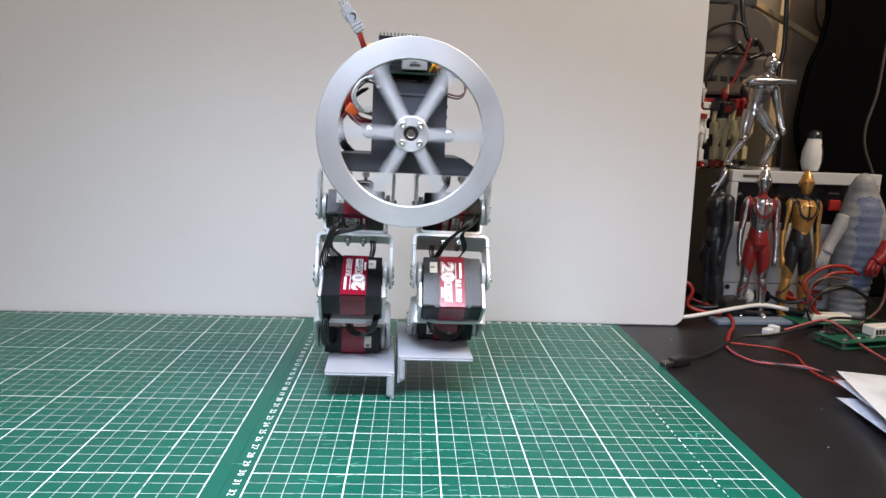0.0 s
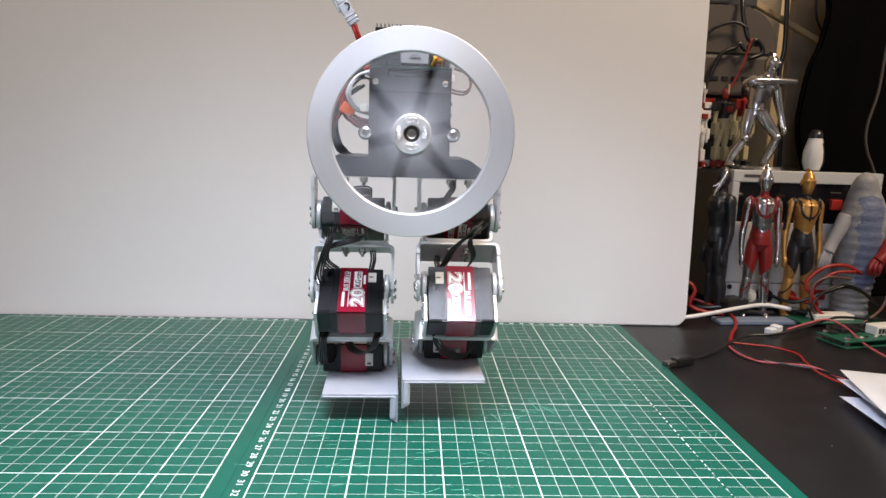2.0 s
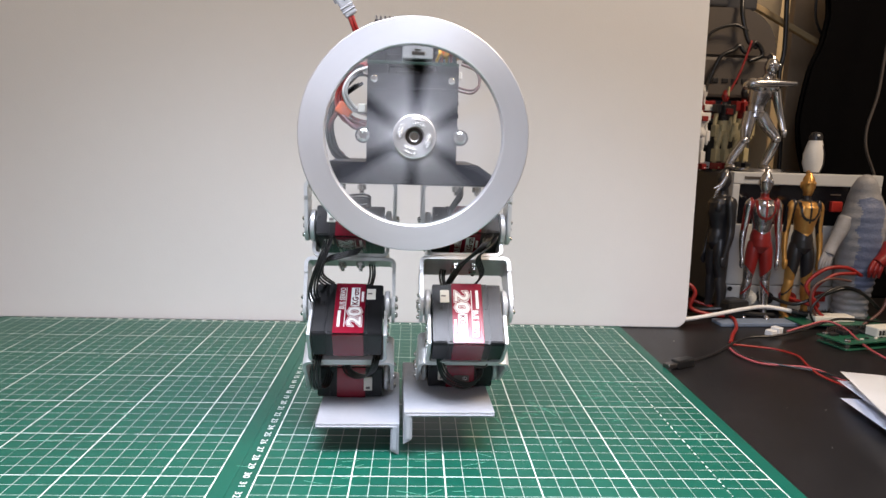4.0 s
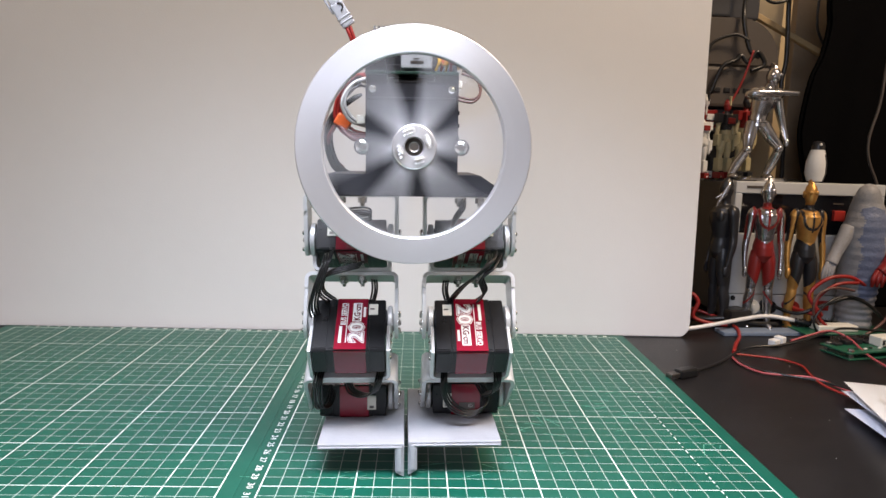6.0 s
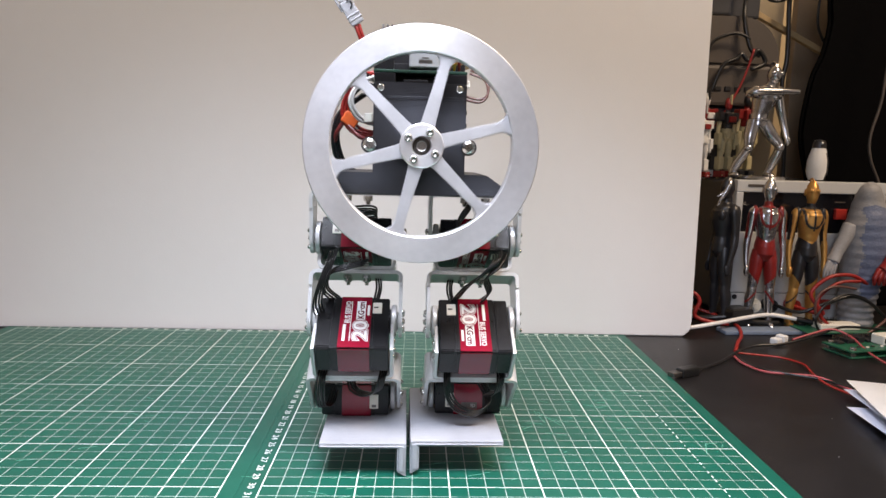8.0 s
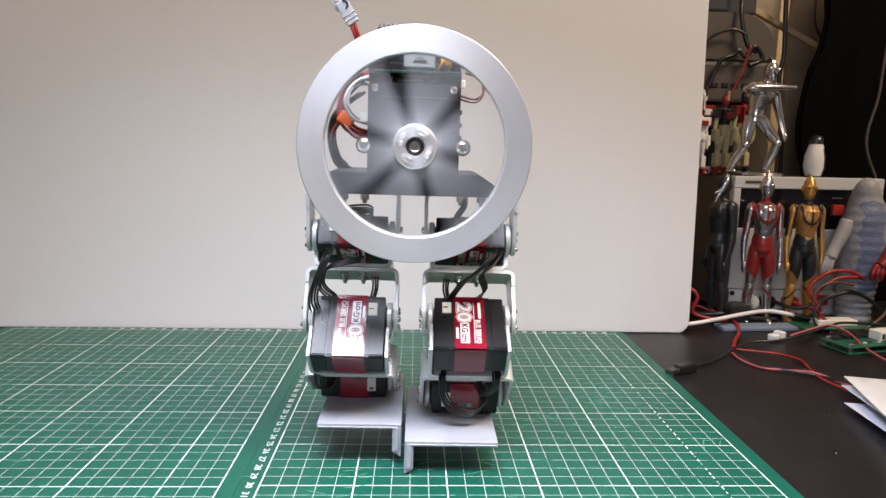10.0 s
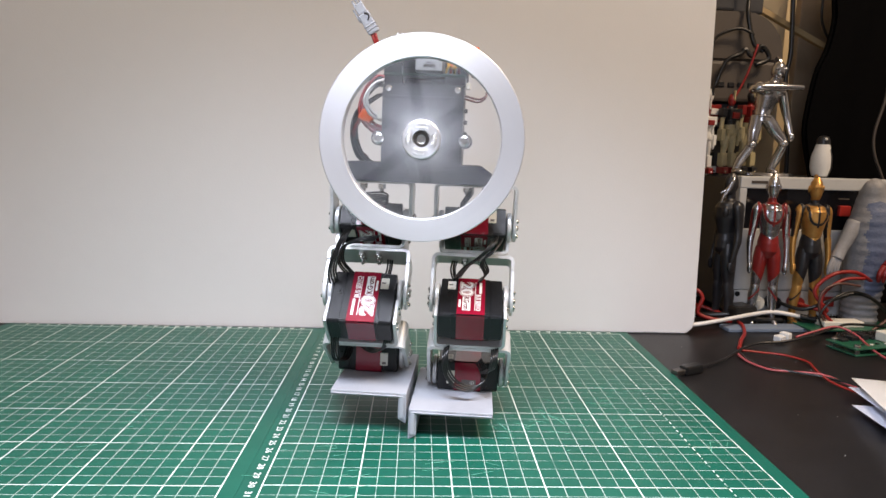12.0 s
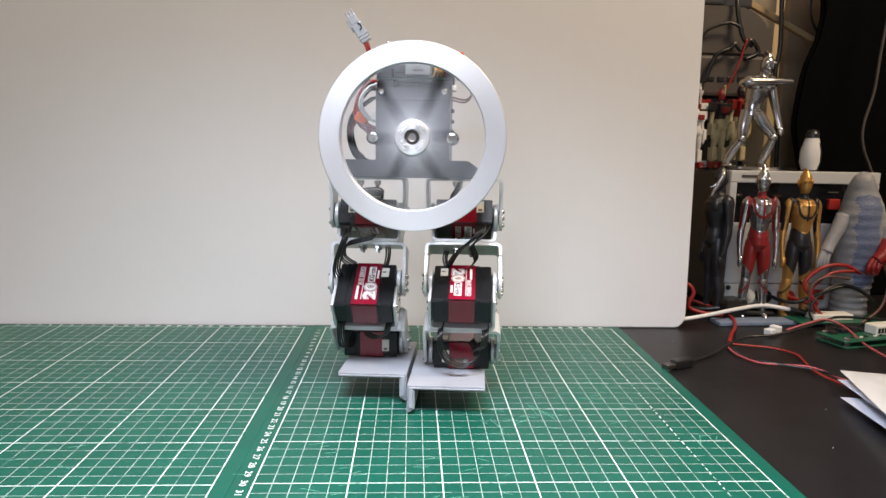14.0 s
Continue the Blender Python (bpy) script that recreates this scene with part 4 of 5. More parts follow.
# bench power supply
psu = thing("power_supply", "off-white bench power supply with a black display panel", "power supply", pose(0.428, 0.088, -0.002))
bm = bmesh.new()
add_box(bm, 0.0, 0.168, 0.006, 0.22, 0.004, 0.155, 0.003)
part("cover", bm, M_PSUSIDE, psu, "dark steel cover")
bm = bmesh.new()
for x0, x1, z0, z1 in ((0.0, 0.168, 0.144, 0.157), (0.0, 0.008, 0.100, 0.144), (0.134, 0.168, 0.100, 0.144), (0.0, 0.168, 0.032, 0.100), (0.0, 0.168, 0.003, 0.0312)):
    add_box(bm, x0, x1, -0.004, 0.008, z0, z1, 0.0012)
part("front_frame", bm, M_PSU, psu, "off-white front plate")
bm = bmesh.new()
add_box(bm, 0.0075, 0.1345, -0.001, 0.006, 0.0995, 0.1445, 0.001)
part("display", bm, M_SCREEN, psu, "black display window")
bm = bmesh.new()
add_box(bm, 0.112, 0.1245, -0.006, -0.001, 0.116, 0.1275, 0.001)
part("power_button", bm, M_BUTTON, psu, "square red button")
for x0, x1, y0, z0, z1 in ((0.012, 0.034, -0.0045, 0.1495, 0.1525), (0.112, 0.124, -0.0015, 0.134, 0.1355)):
    bm = bmesh.new()
    add_box(bm, x0, x1, y0, y0 + 0.0008, z0, z1)
    part("print", bm, M_GREYBOX, psu, "grey unreadable print")
for x, mt, lab in ((0.025, M_CONN, "ivory terminal post"), (0.044, M_FIGBLACK, "black terminal post"), (0.070, M_BUTTON, "red terminal post")):
    bm = bmesh.new()
    add_lathe(bm, [(0.0, 0.016), (0.003, 0.016), (0.0034, 0.014), (0.0072, 0.014), (0.0076, 0.010), (0.0076, 0.004), (0.006, 0.0), (0, 0)], 20, Matrix.Translation((x, -0.004, 0.020)) @ YM)
    part("terminal", bm, mt, psu, lab)
bm = bmesh.new()
add_box(bm, 0.105, 0.116, -0.009, -0.004, 0.015, 0.026, 0.001)
part("knob", bm, M_BUTTON, psu, "red knob")
bm = bmesh.new()
add_lathe(bm, [(0.0, 0.001), (0.0028, 0.001), (0.0028, 0), (0, 0)], 16, Matrix.Translation((0.0075, -0.004, 0.027)) @ YM)
part("socket_hole", bm, M_CHIP, psu, "dark hole")


def figure(name, label, mats, m, h, crest=True, suit=False, streak=False, armour=False):
    """A standing toy figure as one plain shape, h metres tall. mats: limbs, trunk, trousers, head, streak.
    suit: the second colour is painted on in bands over the chest, arms and legs."""
    bm = bmesh.new()
    k = h / 0.15
    fine = 3 if suit else 1

    def paint(start, idx):
        bm.faces.ensure_lookup_table()
        for f in bm.faces[start:]:
            f.material_index = idx

    def limb(pts, radii, idx, seg=14, steps=6):
        start = len(bm.faces)
        add_tube(bm, [Vector(p) * k for p in pts], [r * k for r in radii], seg, steps)
        paint(start, idx)

    def ball(c, r, idx, seg=16):
        start = len(bm.faces)
        add_ball(bm, [v * k for v in c], *[v * k for v in r], seg=seg)
        paint(start, idx)
    for s in (-1, 1):
        limb([(s * 0.0062, 0, 0.076), (s * 0.0085, -0.001, 0.066), (s * 0.0105, -0.001, 0.052), (s * 0.0115, 0, 0.041), (s * 0.0118, -0.0005, 0.036), (s * 0.0130, 0.001, 0.028), (s * 0.0140, 0.001, 0.014), (s * 0.0145, 0, 0.005), (s * 0.0150, -0.004, 0.0)],
             [0.0092, 0.0094, 0.0082, 0.0064, 0.0063, 0.0066, 0.0046, 0.0046, 0.0056], 0, 14 * fine, 6 * fine)
        ball((s * 0.0152, -0.006, 0.0035), (0.0052, 0.0105, 0.0036), 0)
    # hips, waist and chest in one form
    limb([(0, 0, 0.067), (0, 0, 0.074), (0, 0, 0.082), (0, -0.0005, 0.089), (0, -0.001, 0.095), (0, -0.001, 0.104), (0, 0, 0.112), (0, 0, 0.1175), (0, 0, 0.121), (0, 0, 0.128)],
         [0.0085, 0.0140, 0.0136, 0.0116, 0.0128, 0.0160, 0.0168, 0.0138, 0.0056, 0.0048], 1, 24 * fine, 5 * fine)
    for s in (-1, 1):
        ball((s * 0.0066, -0.0105, 0.1090), (0.0084, 0.0046, 0.0070), 1, 16 * fine)
        limb([(s * 0.0135, 0, 0.1165), (s * 0.0185, 0, 0.1125), (s * 0.0205, 0.001, 0.102), (s * 0.0222, 0.001, 0.090), (s * 0.0236, 0, 0.082), (s * 0.0240, -0.003, 0.070), (s * 0.0232, -0.005, 0.061)],
             [0.0048, 0.0062, 0.0054, 0.0045, 0.0045, 0.0033, 0.0030], 0, 12 * fine, 6 * fine)
        ball((s * 0.0230, -0.0055, 0.0570), (0.0032, 0.0044, 0.0060), 0)
        ball((s * 0.0212, -0.0080, 0.0585), (0.0012, 0.0016, 0.0036), 0, 8)
    start = len(bm.faces)
    for f in bm.faces:
        c = f.calc_center_median() / k
        ax = abs(c.x)
        if suit:
            chest = c.y < 0 and c.z > 0.0985
            yoke = math.hypot(ax / 0.0118, min(c.z - 0.1120, 0) / 0.0110)
            strap = chest and (0.86 < yoke < 1.10 or ax < 0.0011)
            waist = 0.0665 < c.z < 0.0855 + 0.45 * min(ax, 0.012) and ax < 0.0165 and f.material_index == 1
            thigh = f.material_index == 0 and ax < 0.019 and c.z > 0.046 + 0.9 * (ax - 0.008) and c.z > 0.040
            shin = f.material_index == 0 and ax < 0.0205 and 0.0 < c.z - (0.022 + 0.9 * (0.021 - ax)) < 0.0025
            arm = ax > 0.0185 and 0.088 < c.z < 0.1135 and c.y > -0.0030
            if strap or waist or thigh or shin or arm or (0.119 < c.z < 0.1245 and ax < 0.008):
                f.material_index = 2
        elif c.z < 0.090 and ax < 0.019 and c.z > 0.042:
            f.material_index = 2
    limb([(0, -0.002, 0.1245), (0, -0.002, 0.129), (0, -0.001, 0.1355), (0, 0, 0.1415), (0, 0.001, 0.1460)], [0.0042, 0.0070, 0.0086, 0.0068, 0.0022], 3, 18)
    if suit:
        for s in (-1, 1):
            ball((s * 0.0044, -0.0082, 0.1365), (0.0026, 0.0016, 0.0020), 3, 12)
            ball((s * 0.0088, 0.0, 0.1345), (0.0014, 0.0030, 0.0034), 3, 12)
        ball((0, -0.0076, 0.1295), (0.0024, 0.0012, 0.0009), 3, 10)
    if crest:
        start = len(bm.faces)
        add_prism(bm, [(-0.0092 * k, 0.132 * k), (0.004 * k, 0.136 * k), (0.008 * k, 0.1475 * k), (0.003 * k, 0.1490 * k), (-0.004 * k, 0.1462 * k), (-0.0085 * k, 0.140 * k)], -0.0011 * k, 0.0011 * k, 0.0004 * k,
                  Matrix(((0, 0, 1, 0), (1, 0, 0, 0), (0, 1, 0, 0), (0, 0, 0, 1))))
        paint(start, 3)
    if streak:
        limb([(0.0040, 0.001, 0.1440), (0.0076, -0.003, 0.1385), (0.0076, -0.0068, 0.1320), (0.0056, -0.0120, 0.1240), (0.0050, -0.0150, 0.1180)], [0.0008, 0.0022, 0.0028, 0.0020, 0.0006], 4, 10)
        limb([(0.0068, -0.0060, 0.1330), (0.0052, -0.0110, 0.1290), (0.0040, -0.0160, 0.1270)], [0.0020, 0.0017, 0.0006], 4, 8)
    if armour:
        for x0, x1, y0, y1, z0, z1, idx in ((-0.015, 0.015, -0.016, 0.010, 0.098, 0.118, 1), (-0.010, 0.010, -0.019, -0.012, 0.101, 0.112, 3), (-0.029, -0.016, -0.008, 0.008, 0.103, 0.120, 1), (0.016, 0.029, -0.008, 0.008, 0.103, 0.120, 1),
                                            (-0.022, -0.006, -0.015, 0.007, 0.0, 0.012, 3), (0.006, 0.022, -0.015, 0.007, 0.0, 0.012, 3), (-0.021, -0.006, -0.008, 0.007, 0.014, 0.038, 0), (0.006, 0.021, -0.008, 0.007, 0.014, 0.038, 0),
                                            (-0.030, -0.019, -0.010, 0.005, 0.060, 0.082, 0), (0.019, 0.030, -0.010, 0.005, 0.060, 0.082, 0), (-0.014, 0.014, -0.012, 0.009, 0.070, 0.083, 2), (-0.002, 0.002, -0.011, -0.006, 0.134, 0.152, 0)):
            start = len(bm.faces)
            add_box(bm, x0 * k, x1 * k, y0 * k, y1 * k, z0 * k, z1 * k, 0.0016 * k, 2)
            paint(start, idx)
    bm.transform(Matrix.Diagonal((0.80 if armour else 0.69, 0.85, 1, 1)))
    ob = part(name, bm, mats, None, m=m)
    return tagged(ob, label, "figure", "toy figures on the desk")


figure("toy_figure", "silver and red standing vinyl toy figure", [M_SILVER, M_SILVER, M_FIGRED, M_SILVER], pose(0.4490, 0.055, -0.002, 0, 0, -14), 0.164, True, True)
figure("toy_figure", "bronze and black standing vinyl toy figure", [M_GOLD, M_GOLD, M_FIGBLACK, M_GOLD], pose(0.4950, 0.056, -0.002, 0, 0, -8), 0.163, True, True)
figure("toy_figure", "slim black standing vinyl toy figure with silver head streak", [M_FIGBLACK, M_FIGBLACK, M_FIGBLACK, M_FIGBLACK, M_SILVER], pose(0.410, 0.066, -0.002, 0, 0, -80), 0.165, False, False, True)

# bulky grey and blue monster toy, one plain shape with ribbed belly and rough painted patches
bm = bmesh.new()
spine = [(0, 0, 0.0), (0, 0, 0.02), (0.001, 0, 0.05), (0.003, 0, 0.085), (0.003, 0, 0.115), (0.001, 0, 0.135), (-0.001, -0.004, 0.152), (-0.002, -0.006, 0.158)]
add_tube(bm, spine, [0.019, 0.017, 0.020, 0.0235, 0.022, 0.016, 0.010, 0.003], 72, 24)
patch = random.Random(3)
for v in bm.verts:
    ridge = 1 + (0.035 * math.sin(v.co.z * 900) if v.co.z < 0.06 else 0.010 * math.sin(v.co.z * 620)) + patch.uniform(-0.006, 0.006)
    v.co.x, v.co.y = v.co.x * ridge, v.co.y * ridge
for f in bm.faces:
    c = f.calc_center_median()
    edge = 0.0014 * math.sin(c.z * 170) + 0.0008 * math.sin(c.z * 470 + 1.3) + patch.uniform(-0.0009, 0.0009)
    if c.y < 0.004 and 0.036 + 0.4 * abs(c.x) < c.z < 0.136 - 0.3 * abs(c.x) and -0.010 + edge + 0.06 * max(0.08 - c.z, 0) < c.x < 0.013 + edge:
        f.material_index = 1


def monster_limb(points, radii, idx):
    start = len(bm.faces)
    add_tube(bm, points, radii, 14)
    bm.faces.ensure_lookup_table()
    for f in bm.faces[start:]:
        f.material_index = idx


monster_limb([(-0.017, -0.004, 0.112), (-0.024, -0.008, 0.098), (-0.032, -0.012, 0.084), (-0.037, -0.015, 0.074)], [0.008, 0.0074, 0.0062, 0.0062], 0)
for a in (-1.4, -0.5, 0.5, 1.4):
    monster_limb([(-0.037 + a * 0.0022, -0.016, 0.075), (-0.041 + a * 0.003, -0.019, 0.066), (-0.042 + a * 0.0034, -0.020, 0.058)], [0.0030, 0.0022, 0.0010], 0)
monster_limb([(0.019, -0.006, 0.112), (0.024, -0.014, 0.098), (0.022, -0.021, 0.084)], [0.008, 0.0078, 0.0072], 0)
monster_limb([(0.022, -0.020, 0.088), (0.016, -0.026, 0.076), (0.006, -0.030, 0.068)], [0.0070, 0.0078, 0.0060], 2)
for a in (-1.2, 0, 1.2):
    monster_limb([(0.007 + a * 0.003, -0.030, 0.070), (0.003 + a * 0.004, -0.033, 0.062), (0.003 + a * 0.004, -0.032, 0.054)], [0.0032, 0.0026, 0.0012], 2)
tagged(part("toy_monster", bm, [M_FIGGREY, M_FIGBLUE, M_FIGRED], m=pose(0.558, 0.058, -0.002, 0, 0, -6)), "bulky grey and blue ribbed vinyl monster toy", "figure", "toy figures on the desk")

# silver posed figure on the power supply, one plain shape
bm = bmesh.new()
add_tube(bm, [(-0.012, 0, 0.064), (-0.016, -0.003, 0.048), (-0.018, -0.004, 0.034), (-0.026, 0.002, 0.016), (-0.031, 0.003, 0.003)], [0.0076, 0.0070, 0.0048, 0.0054, 0.0034], 12)
add_tube(bm, [(0.000, 0, 0.062), (0.008, -0.004, 0.049), (0.017, -0.006, 0.036), (0.014, 0.000, 0.018), (0.008, 0.002, 0.003)], [0.0076, 0.0068, 0.0048, 0.0052, 0.0034], 12)
add_ball(bm, (-0.031, -0.003, 0.004), 0.005, 0.010, 0.004)
add_ball(bm, (0.009, -0.003, 0.004), 0.005, 0.010, 0.004)
add_tube(bm, [(-0.007, 0, 0.060), (-0.006, 0, 0.072), (-0.003, 0, 0.086), (0.000, 0, 0.096), (0.003, 0, 0.102), (0.005, -0.001, 0.108)], [0.0096, 0.0090, 0.0122, 0.0132, 0.0066, 0.0040], 14)
add_ball(bm, (0.006, -0.002, 0.115), 0.0075, 0.0088, 0.0105)
add_tube(bm, [(-0.014, 0, 0.096), (-0.024, -0.010, 0.094), (-0.020, -0.018, 0.095), (0.004, -0.020, 0.096), (0.026, -0.019, 0.096)], [0.0058, 0.0050, 0.0044, 0.0036, 0.0028], 10)
add_tube(bm, [(0.013, 0, 0.096), (0.019, 0.003, 0.080), (0.024, 0.002, 0.062), (0.027, -0.002, 0.046)], [0.0056, 0.0050, 0.0040, 0.0032], 10)
for c, r in (((-0.013, -0.001, 0.097), 0.0072), ((0.013, -0.001, 0.097), 0.0072), ((0.017, -0.0075, 0.036), 0.0054), ((-0.018, -0.0055, 0.034), 0.0052)):
    add_ball(bm, c, r, r, r * 0.9)
for x in (-0.0045, 0.0075):
    add_ball(bm, (x - 0.001, -0.0085, 0.0925), 0.0070, 0.0050, 0.0062)
add_prism(bm, [(-0.0080, 0.109), (0.003, 0.114), (0.009, 0.127), (0.003, 0.1315), (-0.005, 0.127), (-0.009, 0.118)], -0.0012, 0.0012, 0.0004, Matrix(((0, 0, 1, 0.006), (1, 0, 0, 0), (0, 1, 0, 0), (0, 0, 0, 1))))
for x in (0.0015, 0.0105):
    add_ball(bm, (x, -0.0095, 0.1165), 0.0026, 0.0016, 0.0020)
add_lathe(bm, [(0.0098, -0.0014), (0.0108, -0.0006), (0.0108, 0.0010), (0.0098, 0.0016)], 20, pose(-0.0062, 0, 0.0655))
add_ball(bm, (0.0275, -0.0030, 0.0430), 0.0032, 0.0036, 0.0052)
add_lathe(bm, [(0, -0.001), (0.026, -0.001), (0.027, 0.0005), (0.025, 0.003), (0, 0.003)], 32, pose(0.004, 0, 0))
tagged(part("toy_figure", bm, M_SILVER, m=pose(0.468, 0.118, 0.1555)), "silver posed toy figure standing on the power supply", "figure")

# small penguin toy
bm = bmesh.new()
add_lathe(bm, [(0, 0), (0.0085, 0.001), (0.0112, 0.010), (0.0108, 0.022), (0.0085, 0.031), (0.0070, 0.036), (0.0072, 0.040), (0.0055, 0.0445), (0, 0.046)], 24)
bm.faces.ensure_lookup_table()
for f in bm.faces:
    c = f.calc_center_median()
    if c.z > 0.034 or c.x > 0.0075 or c.y > 0.003:
        f.material_index = 1
add_ball(bm, (0.001, -0.007, 0.0415), 0.0015, 0.0015, 0.0015)
tagged(part("penguin_toy", bm, [M_WHITEFIG, M_FIGBLACK], m=pose(0.5270, 0.105, 0.1555, 0, 0, -18)), "small white and black penguin toy on the power supply", "figure")

# two small figures beside the silver one
for nm, x, y, hh, ms, lab in (("toy_figure", 0.402, 0.125, 0.080, [M_WHITEFIG, M_WHITEFIG, M_WHITEFIG, M_FIGRED], "small white and red jointed toy figure"),
                              ("toy_figure", 0.440, 0.150, 0.094, [M_FIGCREAM, M_FIGBLACK, M_FIGCREAM, M_FIGRED], "cream and black jointed toy figure"),
                              ("toy_figure", 0.470, 0.165, 0.100, [M_FIGCREAM, M_FIGRED, M_FIGCREAM, M_FIGBLACK], "cream and red jointed toy figure behind the silver one"),
                              ("toy_figure", 0.418, 0.160, 0.100, [M_FIGBLACK, M_FIGRED, M_FIGBLACK, M_WHITEFIG], "dark red and black jointed toy figure")):
    figure(nm, lab, ms, pose(x, y, 0.1555, 0, 0, 20), hh, False, armour=True)

# leads and boards on the desk
cable("white_cable", [(0.340, 0.022, 0.004), (0.362, 0.019, 0.006), (0.390, 0.025, 0.009), (0.429, 0.040, 0.012), (0.460, 0.050, 0.013), (0.486, 0.045, 0.010)], 0.0022, M_WIRE_WHITE, "white cable lying across the desk")
cable("black_cable", [(0.486, 0.045, 0.010), (0.500, 0.040, 0.008), (0.53, 0.03, 0.006)], 0.0030, M_WIRE, "black plug end of the white cable")
usb = thing("usb_lead", "black USB lead lying on the desk", "cable")
bm = bmesh.new()
add_tube(bm, [(0.317, -0.104, 0.002), (0.349, -0.078, 0.001), (0.380, -0.048, 0.002), (0.400, -0.037, 0.004), (0.425, -0.037, 0.006), (0.455, -0.029, 0.010), (0.495, -0.004, 0.012), (0.523, 0.008, 0.012), (0.60, 0.02, 0.004)], 0.0013, 8)
part("lead", bm, M_WIRE, usb)
um = Matrix.Translation((0.302, -0.111, 0.0018)) @ pose(0, 0, 0, 0, 0, 26)
bm = bmesh.new()
add_box(bm, -0.004, 0.016, -0.0042, 0.0042, -0.0035, 0.004, 0.0015, 2, um)
part("plug_grip", bm, M_WIRE, usb)
bm = bmesh.new()
add_box(bm, -0.014, -0.004, -0.0034, 0.0034, -0.0018, 0.002, 0.0005, 1, um)
part("plug_shell", bm, M_DARKSTEEL, usb, "metal plug shell")
cable("red_cable", [(0.390, 0.085, 0.012), (0.412, 0.070, 0.006), (0.418, 0.037, 0.004), (0.408, 0.006, 0.002), (0.390, -0.024, 0.003), (0.378, -0.045, 0.001)], 0.0018, M_WIRE_RED, "red wire curling over the desk")
cable("red_cable", [(0.371, -0.056, 0), (0.369, -0.079, 0), (0.377, -0.100, 0), (0.395, -0.109, 0.001), (0.412, -0.118, 0.002), (0.424, -0.138, 0), (0.43, -0.165, 0)], 0.0010, M_WIRE_PINK, "thin faded red wire on the desk")
cable("red_cable", [(0.373, -0.056, 0.001), (0.371, -0.081, 0.001), (0.380, -0.099, 0.001), (0.398, -0.112, 0.001), (0.414, -0.122, 0.001), (0.426, -0.141, 0.001), (0.435, -0.165, 0)], 0.0010, M_WIRE, "thin black wire beside the red one")
cable("red_cable", [(0.376, -0.050, 0.001), (0.395, -0.053, 0), (0.412, -0.060, 0), (0.423, -0.078, 0), (0.415, -0.106, 0.001), (0.411, -0.133, 0.001), (0.420, -0.155, 0), (0.44, -0.18, 0)], 0.0010, M_WIRE_RED, "thin red wire looped on the desk")
cable("red_cable", [(0.449, -0.014, 0.004), (0.470, -0.012, 0.010), (0.490, -0.010, 0.014), (0.502, -0.022, 0.010), (0.500, -0.055, 0.003), (0.50, -0.09, 0)], 0.0011, M_WIRE_PINK, "red wire over the circuit board")
wplug = thing("wire_plug", "small white plug on red wires", "plug")
bm = bmesh.new()
wm = Matrix.Translation((0.434, -0.015, 0.002)) @ pose(0, 0, 0, 0, 0, 28)
add_box(bm, -0.007, 0.002, -0.004, 0.004, -0.002, 0.004, 0.0008, 1, wm)
add_box(bm, 0.003, 0.010, -0.0048, 0.0048, -0.002, 0.006, 0.0008, 1, wm)
part("housing", bm, M_WHITEFIG, wplug)

